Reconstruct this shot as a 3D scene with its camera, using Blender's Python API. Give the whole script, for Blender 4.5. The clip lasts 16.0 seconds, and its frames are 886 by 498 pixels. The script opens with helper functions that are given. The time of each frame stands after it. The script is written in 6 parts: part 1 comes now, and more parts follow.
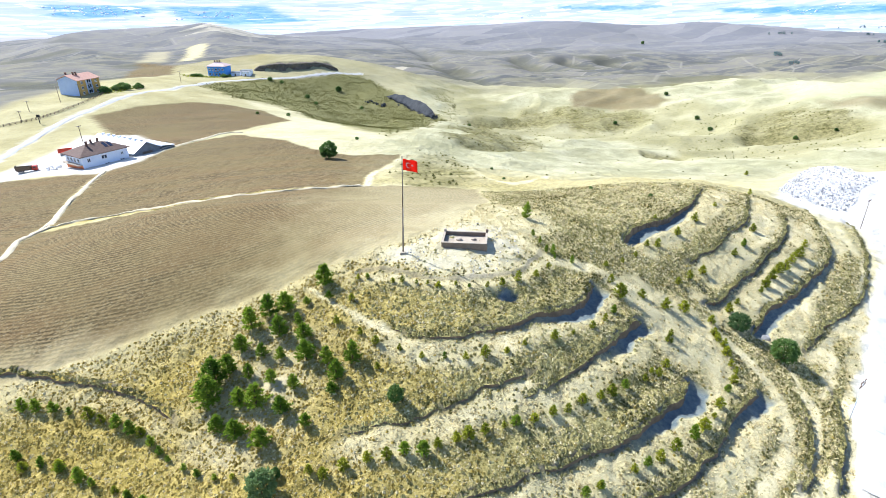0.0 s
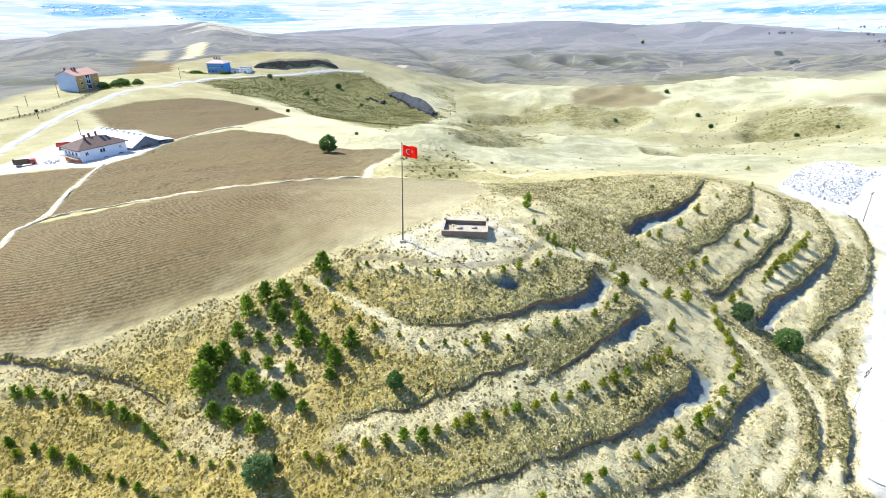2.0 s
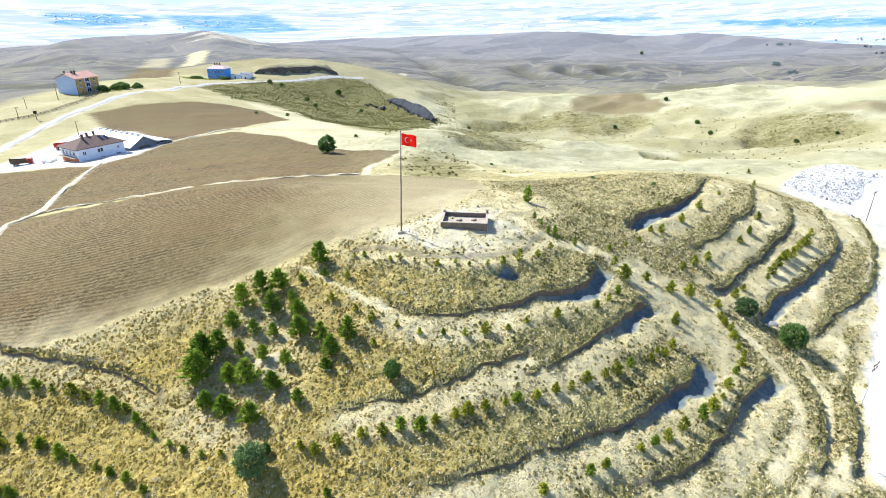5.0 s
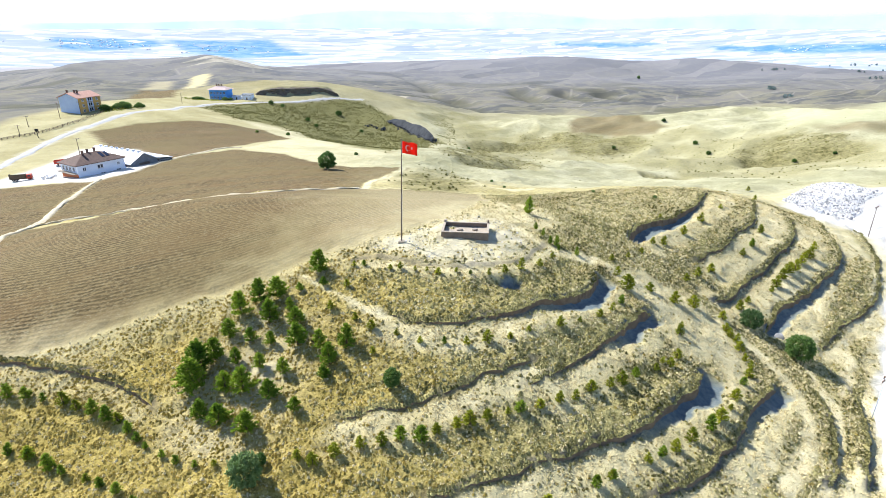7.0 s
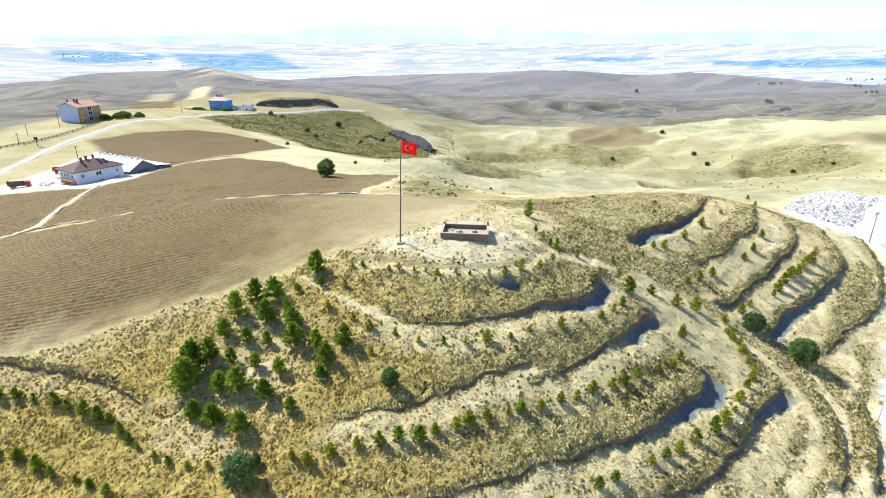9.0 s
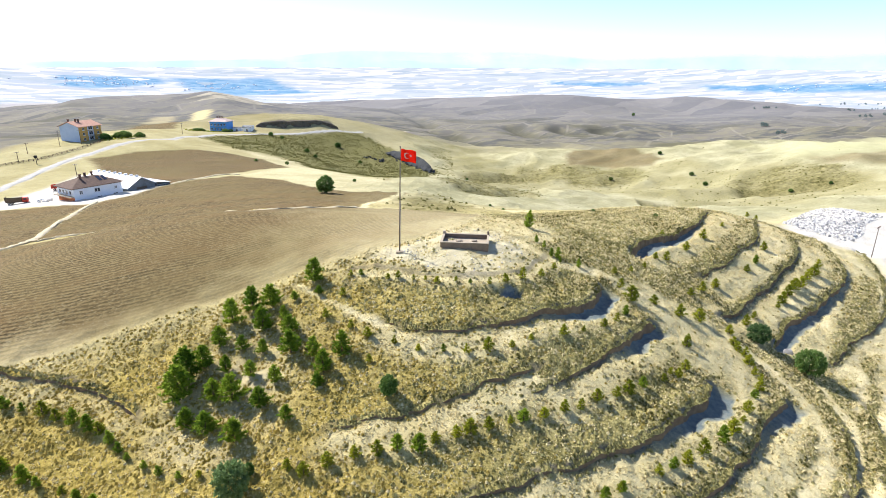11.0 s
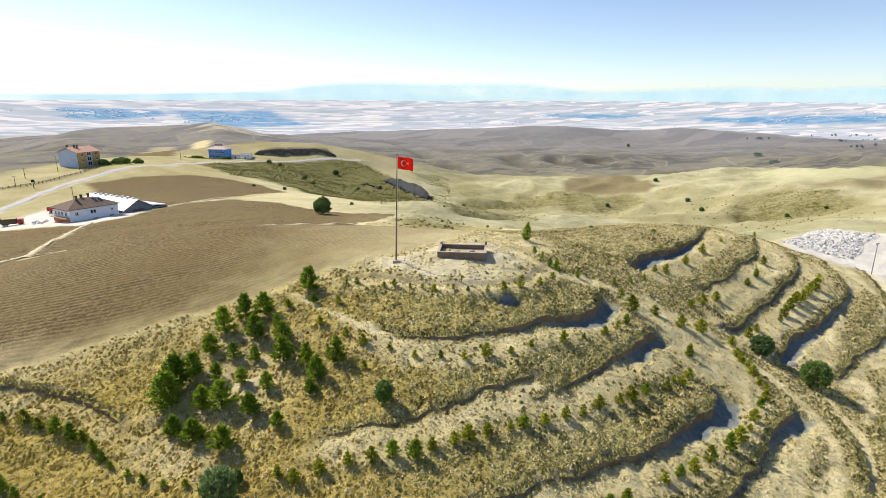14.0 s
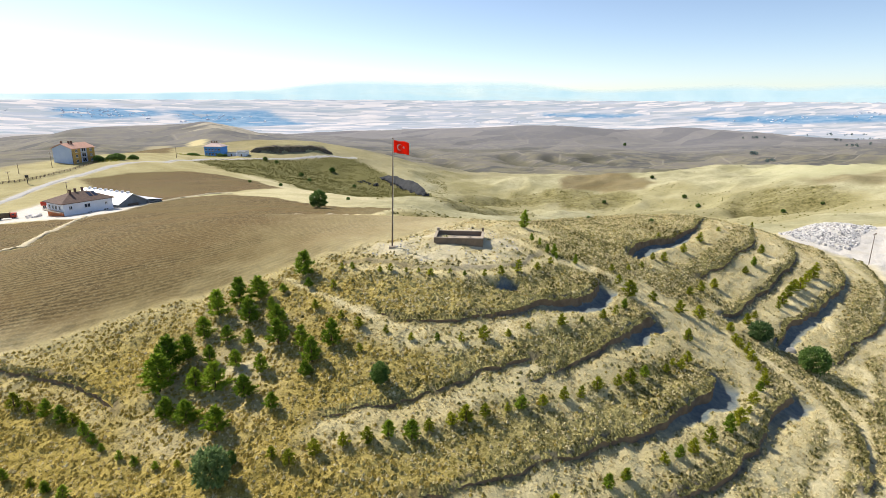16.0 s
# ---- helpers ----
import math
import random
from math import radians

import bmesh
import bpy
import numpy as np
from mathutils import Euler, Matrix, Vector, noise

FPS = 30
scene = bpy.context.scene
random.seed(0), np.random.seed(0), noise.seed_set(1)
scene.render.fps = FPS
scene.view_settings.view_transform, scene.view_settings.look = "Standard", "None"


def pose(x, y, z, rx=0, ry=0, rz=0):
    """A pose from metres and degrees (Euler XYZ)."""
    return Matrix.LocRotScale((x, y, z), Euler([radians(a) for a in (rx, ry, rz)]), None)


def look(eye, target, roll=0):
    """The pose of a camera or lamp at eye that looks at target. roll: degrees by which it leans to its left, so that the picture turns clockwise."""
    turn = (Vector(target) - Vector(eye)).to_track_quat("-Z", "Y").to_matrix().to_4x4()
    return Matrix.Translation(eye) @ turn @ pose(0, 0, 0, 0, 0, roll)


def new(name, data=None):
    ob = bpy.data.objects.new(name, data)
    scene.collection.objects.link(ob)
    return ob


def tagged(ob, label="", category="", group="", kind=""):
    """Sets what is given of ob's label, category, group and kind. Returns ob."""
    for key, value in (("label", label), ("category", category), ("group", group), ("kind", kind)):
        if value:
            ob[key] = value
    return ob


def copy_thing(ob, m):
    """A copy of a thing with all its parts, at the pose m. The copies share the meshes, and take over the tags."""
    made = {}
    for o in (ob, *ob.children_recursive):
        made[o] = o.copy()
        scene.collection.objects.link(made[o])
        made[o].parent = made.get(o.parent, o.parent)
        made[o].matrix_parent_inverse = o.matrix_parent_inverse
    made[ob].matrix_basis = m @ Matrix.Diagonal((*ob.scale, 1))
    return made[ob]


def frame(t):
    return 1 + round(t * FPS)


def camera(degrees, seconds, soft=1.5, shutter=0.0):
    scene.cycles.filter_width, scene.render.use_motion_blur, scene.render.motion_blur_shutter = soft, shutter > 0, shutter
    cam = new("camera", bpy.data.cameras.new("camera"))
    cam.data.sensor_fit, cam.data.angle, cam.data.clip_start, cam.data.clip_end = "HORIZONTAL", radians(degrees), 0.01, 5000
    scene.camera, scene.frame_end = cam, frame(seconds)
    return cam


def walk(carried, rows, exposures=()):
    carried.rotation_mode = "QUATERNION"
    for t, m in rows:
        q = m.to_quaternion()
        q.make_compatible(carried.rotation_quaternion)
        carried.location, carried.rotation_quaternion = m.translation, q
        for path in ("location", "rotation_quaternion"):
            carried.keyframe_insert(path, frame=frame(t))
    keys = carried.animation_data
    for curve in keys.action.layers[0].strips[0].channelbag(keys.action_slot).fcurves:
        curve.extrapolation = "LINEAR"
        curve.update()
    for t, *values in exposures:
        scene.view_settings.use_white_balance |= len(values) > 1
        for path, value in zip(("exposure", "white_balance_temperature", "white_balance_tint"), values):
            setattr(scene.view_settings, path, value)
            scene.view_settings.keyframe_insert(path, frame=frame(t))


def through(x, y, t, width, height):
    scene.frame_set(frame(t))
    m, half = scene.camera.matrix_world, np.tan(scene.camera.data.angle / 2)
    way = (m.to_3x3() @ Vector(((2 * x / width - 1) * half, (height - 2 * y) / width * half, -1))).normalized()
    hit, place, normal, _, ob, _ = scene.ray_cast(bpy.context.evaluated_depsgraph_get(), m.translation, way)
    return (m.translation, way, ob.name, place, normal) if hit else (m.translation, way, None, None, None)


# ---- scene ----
cam = camera(76.7, 16.0, soft=0.45)
PATH = [
    (0, (-0.026, 0.854, 57.842), (-0.031, 2.664, 56.991), -0.5),
    (0.5, (-0.056, 0.854, 57.42), (-0.061, 2.664, 56.569), -0.4),
    (1, (-0.075, 0.866, 56.919), (-0.079, 2.675, 56.068), -0.4),
    (1.5, (-0.108, 0.907, 56.38), (-0.112, 2.717, 55.529), -0.4),
    (2, (-0.101, 0.914, 55.811), (-0.105, 2.724, 54.96), -0.4),
    (2.5, (-0.105, 0.878, 55.247), (-0.108, 2.688, 54.396), -0.4),
    (3, (-0.109, 0.824, 54.704), (-0.112, 2.634, 53.854), -0.3),
    (3.5, (-0.119, 0.862, 54.178), (-0.122, 2.672, 53.328), -0.3),
    (4, (-0.096, 0.894, 53.67), (-0.098, 2.704, 52.82), -0.3),
    (4.5, (-0.063, 0.99, 53.218), (-0.065, 2.807, 52.381), -0.2),
    (7, (-0.317, 1.272, 50.571), (-0.315, 3.127, 49.825), -0.0),
    (7.5, (-0.319, 1.298, 50.128), (-0.316, 3.164, 49.408), 0.0),
    (8, (-0.309, 1.298, 49.637), (-0.305, 3.168, 48.927), 0.0),
    (8.5, (-0.322, 1.324, 49.196), (-0.318, 3.194, 48.485), 0.1),
    (11, (-0.5, 1.767, 46.463), (-0.49, 3.666, 45.836), 0.2),
    (11.5, (-0.465, 1.677, 45.953), (-0.455, 3.578, 45.332), 0.2),
    (12, (-0.443, 1.744, 45.485), (-0.431, 3.651, 44.884), 0.2),
    (12.5, (-0.433, 1.723, 44.902), (-0.42, 3.653, 44.379), 0.2),
    (13, (-0.448, 1.788, 44.355), (-0.432, 3.718, 43.832), 0.2),
    (13.5, (-0.464, 1.893, 43.798), (-0.446, 3.824, 43.276), 0.2),
    (14, (-0.446, 1.905, 43.24), (-0.427, 3.836, 42.717), 0.2),
    (14.5, (-0.382, 1.906, 42.703), (-0.362, 3.837, 42.181), 0.2),
    (15, (-0.313, 1.931, 42.158), (-0.293, 3.861, 41.636), 0.2),
    (15.5, (-0.326, 2.03, 41.566), (-0.301, 3.961, 41.043), 0.2),
    (16, (-0.39, 2.063, 41.062), (-0.36, 3.993, 40.539), 0.2),
]
EXPOSURES = [(0, 0.87, 5930, 10), (3.0, 0.86, 5930, 10), (4.5, 0.83, 6000, 10), (7.0, 0.75, 6200, 10), (8.5, 0.72, 6350, 10), (11.0, 0.66, 6650, 11), (12.5, 0.38, 6950, 10), (14.0, 0.28, 7150, 11), (16.0, 0.27, 7150, 11)]
walk(cam, [(t, look(eye, target, roll)) for t, eye, target, roll in PATH], EXPOSURES)

# ---- daylight: clear sky, sun in the north-west of the plan ----
SUN_WAY = Vector((-0.585, 0.397, 0.707)).normalized()
world = bpy.data.worlds.new("sky")
scene.world = world
world.use_nodes = True
wn = world.node_tree
sky = wn.nodes.new("ShaderNodeTexSky")
sky.sky_type = "NISHITA"
sky.sun_disc = False
sky.sun_elevation = math.asin(SUN_WAY.z)
sky.sun_rotation = math.atan2(SUN_WAY.x, SUN_WAY.y)
sky.altitude = 1000
sky.air_density = 0.7
sky.dust_density = 0.9
sky.ozone_density = 1.7
wn.nodes["Background"].inputs["Strength"].default_value = 0.15
wn.links.new(sky.outputs[0], wn.nodes["Background"].inputs["Color"])
sun = new("sun", bpy.data.lights.new("sun", "SUN"))
sun.data.energy, sun.data.angle, sun.data.color = 5.0, radians(0.53), (1.0, 0.95, 0.86)
sun.matrix_world = look(SUN_WAY * 300, (0, 0, 0))


# ---- materials ----
class Nodes:
    """A material's node tree with short ways to add and join nodes."""

    def __init__(self, name, rough=0.9):
        self.mat = bpy.data.materials.new(name)
        self.mat.use_nodes = True
        self.tree = self.mat.node_tree
        self.bsdf = self.tree.nodes["Principled BSDF"]
        self.bsdf.inputs["Roughness"].default_value = rough
        self.bsdf.inputs["Specular IOR Level"].default_value = 0.25

    def add(self, kind, **inputs):
        node = self.tree.nodes.new(kind)
        for key, value in inputs.items():
            self.put(node, key, value)
        return node

    def put(self, node, key, value):
        slot = node.inputs[int(key[1:]) if key[0] == "_" and key[1:].isdigit() else key]
        if isinstance(value, bpy.types.NodeSocket):
            self.tree.links.new(value, slot)
        else:
            slot.default_value = value

    def coords(self, turn=0.0, size=(1, 1, 1), world_space=True):
        if world_space:
            out = self.add("ShaderNodeNewGeometry").outputs["Position"]
        else:
            out = self.add("ShaderNodeTexCoord").outputs["Object"]
        node = self.add("ShaderNodeMapping", Vector=out, Rotation=(0, 0, turn), Scale=size)
        if turn:
            node.vector_type = "TEXTURE"
            node.inputs["Scale"].default_value = [1 / s if s else 1e6 for s in size]
        return node.outputs["Vector"]

    def noise(self, vec, scale, detail=3.0, rough=0.55):
        return self.add("ShaderNodeTexNoise", Vector=vec, Scale=scale, Detail=detail, Roughness=rough).outputs["Fac"]

    def span(self, fac, lo, hi):
        node = self.add("ShaderNodeMapRange", Value=fac)
        node.inputs["From Min"].default_value, node.inputs["From Max"].default_value = lo, hi
        return node.outputs["Result"]

    def blend(self, fac, a, b, mode="MIX"):
        node = self.tree.nodes.new("ShaderNodeMix")
        node.data_type, node.blend_type = "RGBA", mode
        self.put(node, "Factor", fac)
        for slot, value in ((6, a), (7, b)):
            if isinstance(value, tuple):
                node.inputs[slot].default_value = (*value, 1)
            else:
                self.tree.links.new(value, node.inputs[slot])
        return node.outputs[2]

    def maths(self, op, a, b=0.0):
        node = self.tree.nodes.new("ShaderNodeMath")
        node.operation = op
        self.put(node, "_0", a)
        self.put(node, "_1", b)
        return node.outputs[0]

    def tag(self, name):
        node = self.tree.nodes.new("ShaderNodeAttribute")
        node.attribute_name = name
        return node.outputs["Fac"]

    def finish(self, color, bump=None, strength=0.4, depth=0.1):
        if isinstance(color, tuple):
            self.bsdf.inputs["Base Color"].default_value = (*color, 1)
        else:
            self.tree.links.new(color, self.bsdf.inputs["Base Color"])
        if bump is not None:
            node = self.add("ShaderNodeBump", Height=bump, Strength=strength, Distance=depth)
            self.tree.links.new(node.outputs["Normal"], self.bsdf.inputs["Normal"])
        return self.mat


    def see_through(self, mat, color, share):
        """Thin cloth or leaf that lets some light through."""
        thin = self.add("ShaderNodeBsdfTranslucent")
        self.tree.links.new(color, thin.inputs["Color"])
        mix = self.add("ShaderNodeMixShader", Fac=share)
        self.tree.links.new(self.bsdf.outputs[0], mix.inputs[1])
        self.tree.links.new(thin.outputs[0], mix.inputs[2])
        self.tree.links.new(mix.outputs[0], self.tree.nodes["Material Output"].inputs["Surface"])
        return mat


def plain(name, color, other=None, scale=1.5, rough=0.8, metal=0.0, bump=0.15, depth=0.02, object_vary=0.0, world_space=False):
    """A surface of two close tones, mottled at two scales."""
    n = Nodes(name, rough)
    n.bsdf.inputs["Metallic"].default_value = metal
    other = other or tuple(c * 0.75 for c in color)
    v = n.coords(world_space=world_space)
    big, fine = n.noise(v, scale), n.noise(v, scale * 9, 4)
    mix = n.maths("ADD", n.maths("MULTIPLY", big, 0.6), n.maths("MULTIPLY", fine, 0.4))
    col = n.blend(n.span(mix, 0.35, 0.65), color, other)
    if object_vary:
        r = n.add("ShaderNodeObjectInfo").outputs["Random"]
        col = n.blend(n.span(r, 0, 1), col, tuple(c * (1 + object_vary) for c in other))
    return n.finish(col, fine, bump, depth)


def leafy(name, dark, light, rough=0.6, through=0.4):
    """Leaves or needles: tone changes from leaf to leaf and from plant to plant."""
    n = Nodes(name, rough)
    g = n.add("ShaderNodeNewGeometry")
    r = n.add("ShaderNodeObjectInfo").outputs["Random"]
    f = n.maths("ADD", n.maths("MULTIPLY", g.outputs["Random Per Island"], 0.6), n.maths("MULTIPLY", r, 0.5))
    col = n.blend(n.span(f, 0.1, 1.0), dark, light)
    n.bsdf.inputs["Specular IOR Level"].default_value = 0.15
    return n.see_through(n.finish(col), col, through)


def grassy(name, dark, light, through=0.3):
    """Tussocks: tone drifts from clump to clump, hardly from blade to blade."""
    n = Nodes(name, 0.9)
    n.bsdf.inputs["Specular IOR Level"].default_value = 0.08
    v = n.coords()
    island = n.add("ShaderNodeNewGeometry").outputs["Random Per Island"]
    f = n.maths("ADD", n.maths("MULTIPLY", n.noise(v, 1.7, 3, 0.6), 0.55), n.maths("MULTIPLY", n.noise(v, 0.16, 4, 0.6), 0.70))
    f = n.maths("ADD", f, n.maths("MULTIPLY", island, 0.22))
    col = n.blend(n.span(f, 0.56, 0.92), dark, light)
    return n.see_through(n.finish(col), col, through)


def ground_material():
    n = Nodes("steppe_ground", 0.95)
    n.bsdf.inputs["Specular IOR Level"].default_value = 0.08
    v = n.coords()
    plough, straw, gravel, earth = n.tag("plough"), n.tag("straw"), n.tag("gravel"), n.tag("earth")
    far, plain_land, scrub = n.tag("far"), n.tag("plain_land"), n.tag("scrub")
    wide, mid, fine, speck = n.noise(v, 0.035, 4), n.noise(v, 0.28, 4), n.noise(v, 1.3, 5, 0.65), n.noise(v, 5.5, 4, 0.7)
    # dry steppe grass with olive tufts
    tuft = n.span(n.maths("ADD", n.maths("MULTIPLY", fine, 0.6), n.maths("MULTIPLY", speck, 0.45)), 0.42, 0.62)
    grass = n.blend(tuft, (0.17, 0.135, 0.026), (0.53, 0.42, 0.14))
    grass = n.blend(n.span(mid, 0.35, 0.7), grass, n.blend(tuft, (0.17, 0.132, 0.026), (0.43, 0.335, 0.095)))
    sage = n.blend(tuft, (0.10, 0.092, 0.026), (0.46, 0.41, 0.18))
    grass = n.blend(n.tag("sage"), grass, sage)
    # bleached straw
    dry = n.blend(n.span(fine, 0.3, 0.7), (0.86, 0.775, 0.50), (0.60, 0.525, 0.30))
    dry = n.blend(n.span(mid, 0.4, 0.75), dry, (0.64, 0.57, 0.345))
    dry = n.blend(n.span(speck, 0.55, 0.72), dry, (0.42, 0.37, 0.215))
    dry = n.blend(n.maths("MULTIPLY", n.span(n.maths("ADD", n.maths("MULTIPLY", wide, 0.6), n.maths("MULTIPLY", n.noise(v, 0.011, 3), 0.45)), 0.5, 0.62), 0.35), dry, n.blend(tuft, (0.19, 0.17, 0.06), (0.42, 0.37, 0.18)))
    # ploughed soil with furrows
    turned = n.coords(turn=radians(23), size=(0.03, 1.0, 1.0))
    clods = n.coords(turn=radians(23), size=(1.3, 3.0, 1.0))
    furrow_wide = n.noise(turned, 0.16, 3, 0.6)
    swing = n.maths("ADD", n.maths("MULTIPLY", n.tag("row_at"), 9.0), n.maths("MULTIPLY", n.noise(v, 0.12, 3), 4.0))
    rows = n.maths("ADD", n.maths("MULTIPLY", n.maths("SINE", swing), 0.5), 0.5)
    furrow = n.maths("ADD", n.maths("MULTIPLY", rows, 0.14), n.maths("MULTIPLY", n.noise(clods, 1.0, 4, 0.75), 0.86))
    soil = n.blend(n.span(furrow, 0.42, 0.60), (0.042, 0.030, 0.0135), (0.235, 0.176, 0.086))
    soil = n.blend(n.maths("MULTIPLY", n.span(furrow_wide, 0.45, 0.62), 0.65), soil, (0.17, 0.112, 0.05))
    soil = n.blend(n.span(n.noise(clods, 1.9, 3, 0.7), 0.55, 0.72), soil, (0.33, 0.292, 0.185))
    soil = n.blend(n.maths("MULTIPLY", n.span(wide, 0.42, 0.62), 0.5), soil, (0.17, 0.136, 0.062))
    # pale gravel and bare cut earth
    stone = n.blend(n.span(speck, 0.35, 0.7), (0.74, 0.72, 0.68), (0.54, 0.515, 0.46))
    stone = n.blend(n.span(mid, 0.5, 0.75), stone, (0.58, 0.545, 0.46))
    # blue shadow of the cut floors, put into the base colour
    floor_shade = n.blend(n.span(fine, 0.35, 0.65), (0.105, 0.145, 0.17), (0.165, 0.20, 0.215))
    cut = n.blend(n.span(fine, 0.35, 0.65), (0.13, 0.11, 0.09), (0.22, 0.19, 0.15))
    # far slopes: grey-mauve fallow and dun fields, then the irrigated plain, all with haze mixed into the colour
    strips = n.add("ShaderNodeTexVoronoi", Vector=n.coords(turn=0.5, size=(0.006, 0.016, 0.0)), Scale=1.0)
    patch = n.add("ShaderNodeSeparateColor", Color=strips.outputs["Color"])
    hazy_fallow = n.blend(n.span(patch.outputs[0], 0.2, 0.9), (0.104, 0.105, 0.102), (0.182, 0.172, 0.15))
    hazy_fallow = n.blend(n.span(patch.outputs[1], 0.985, 0.99), hazy_fallow, (0.50, 0.45, 0.33))
    margin = n.add("ShaderNodeTexVoronoi", Vector=n.coords(turn=0.5, size=(0.006, 0.016, 0.0)), Scale=1.0)
    margin.feature = "DISTANCE_TO_EDGE"
    hazy_fallow = n.blend(n.maths("MULTIPLY", n.span(margin.outputs["Distance"], 0.022, 0.008), 0.3), hazy_fallow, (0.42, 0.39, 0.31))
    hazy_fallow = n.blend(n.maths("MULTIPLY", n.span(wide, 0.45, 0.6), 0.6), hazy_fallow, (0.24, 0.225, 0.15))
    hazy_fallow = n.blend(n.tag("gully"), hazy_fallow, (0.085, 0.085, 0.055))
    # haze of the farther slopes, blended in as a paler, bluer tone
    hazy_fallow = n.blend(n.tag("pale"), hazy_fallow, n.blend(n.span(patch.outputs[2], 0.2, 0.8), (0.195, 0.198, 0.22), (0.27, 0.265, 0.275)))
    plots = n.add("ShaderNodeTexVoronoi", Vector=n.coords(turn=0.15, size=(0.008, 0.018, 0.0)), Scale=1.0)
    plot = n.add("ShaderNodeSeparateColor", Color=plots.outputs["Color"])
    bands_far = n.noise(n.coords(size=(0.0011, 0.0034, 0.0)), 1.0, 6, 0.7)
    # pale and bluish plots: the plain's haze is in the base colour
    hazy_crops = n.blend(n.span(plot.outputs[0], 0.15, 0.85), (0.63, 0.61, 0.62), (0.37, 0.42, 0.50))
    hazy_crops = n.blend(n.maths("MULTIPLY", n.span(plot.outputs[1], 0.72, 0.78), 0.65), hazy_crops, (0.27, 0.33, 0.39))
    hazy_crops = n.blend(n.maths("MULTIPLY", n.span(bands_far, 0.50, 0.60), 0.55), hazy_crops, (0.30, 0.37, 0.43))
    # irrigated crops, their green turned blue by painted haze
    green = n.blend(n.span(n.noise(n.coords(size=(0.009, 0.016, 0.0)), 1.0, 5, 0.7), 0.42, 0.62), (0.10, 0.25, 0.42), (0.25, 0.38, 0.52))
    hazy_crops = n.blend(n.maths("MULTIPLY", n.tag("crop"), n.span(plot.outputs[2], 0.96, 0.86)), hazy_crops, green)
    col = n.blend(straw, grass, dry)
    col = n.blend(far, col, hazy_fallow)
    col = n.blend(plain_land, col, hazy_crops)
    col = n.blend(scrub, col, n.blend(n.span(fine, 0.4, 0.62), (0.10, 0.10, 0.034), (0.27, 0.25, 0.10)))
    olive = n.blend(n.span(n.maths("ADD", n.maths("MULTIPLY", n.noise(v, 0.5, 4, 0.7), 0.7), n.maths("MULTIPLY", mid, 0.35)), 0.40, 0.66), (0.075, 0.07, 0.022), (0.30, 0.27, 0.12))
    dun = n.blend(n.span(n.noise(v, 0.05, 5, 0.65), 0.4, 0.62), (0.295, 0.29, 0.17), (0.475, 0.456, 0.30))
    dun = n.blend(n.span(fine, 0.52, 0.7), dun, (0.28, 0.27, 0.155))
    dun = n.blend(n.maths("MULTIPLY", n.span(n.noise(v, 0.32, 5, 0.75), 0.54, 0.70), 0.5), dun, (0.17, 0.165, 0.08))
    col = n.blend(n.tag("dun"), col, dun)
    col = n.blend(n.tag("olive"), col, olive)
    col = n.blend(n.tag("pasture"), col, n.blend(n.span(mid, 0.3, 0.7), (0.44, 0.46, 0.27), (0.52, 0.50, 0.31)))
    col = n.blend(n.tag("stubble"), col, n.blend(n.span(mid, 0.3, 0.7), (0.62, 0.54, 0.30), (0.54, 0.47, 0.27)))
    col = n.blend(plough, col, soil)
    col = n.blend(earth, col, cut)
    col = n.blend(n.tag("floor_shade"), col, floor_shade)
    col = n.blend(gravel, col, stone)
    relief = n.maths("ADD", n.maths("MULTIPLY", fine, 0.7), n.maths("MULTIPLY", speck, 0.4))
    relief = n.maths("MULTIPLY", n.maths("ADD", relief, n.maths("MULTIPLY", mid, 1.6)), n.maths("SUBTRACT", 1.0, n.maths("MULTIPLY", plough, 0.8)))
    relief = n.maths("ADD", relief, n.maths("MULTIPLY", n.maths("MULTIPLY", furrow, plough), 0.22))
    relief = n.maths("MULTIPLY", relief, n.maths("SUBTRACT", 1.0, n.maths("MULTIPLY", n.tag("floor_shade"), 0.8)))
    return n.finish(col, relief, 0.9, 0.32)


GROUND = ground_material()
ROAD = plain("crushed_limestone", (0.70, 0.685, 0.66), (0.56, 0.545, 0.51), 0.6, 0.95, world_space=True)
LANE = plain("grey_gravel_lane", (0.50, 0.50, 0.49), (0.40, 0.395, 0.38), 0.5, 0.95, world_space=True)
PATHM = plain("trodden_dust", (0.60, 0.53, 0.38), (0.48, 0.42, 0.29), 0.8, 0.95, world_space=True)
NEEDLES = leafy("pine_needles", (0.085, 0.18, 0.016), (0.36, 0.47, 0.05))
YOUNG = leafy("young_needles", (0.15, 0.20, 0.014), (0.52, 0.53, 0.05), 0.6, 0.35)
LEAVES = leafy("grey_green_leaves", (0.085, 0.165, 0.06), (0.27, 0.38, 0.16), 0.6, 0.45)
BROAD = leafy("green_leaves", (0.07, 0.16, 0.04), (0.25, 0.37, 0.11), 0.6, 0.45)
# leaf green with the blue of distance haze mixed in
HAZY_LEAVES = leafy("hazy_leaves", (0.08, 0.15, 0.15), (0.15, 0.23, 0.22))
BARK = plain("bark", (0.16, 0.11, 0.07), (0.08, 0.055, 0.035), 6, 0.95)
GRASS_DRY = grassy("dry_grass", (0.55, 0.47, 0.25), (0.86, 0.775, 0.50), 0.3)
GRASS_OLIVE = grassy("olive_steppe_scrub", (0.26, 0.205, 0.045), (0.60, 0.48, 0.15), 0.32)
SCRUB_GREEN = grassy("olive_green_scrub", (0.10, 0.10, 0.03), (0.28, 0.265, 0.095), 0.3)
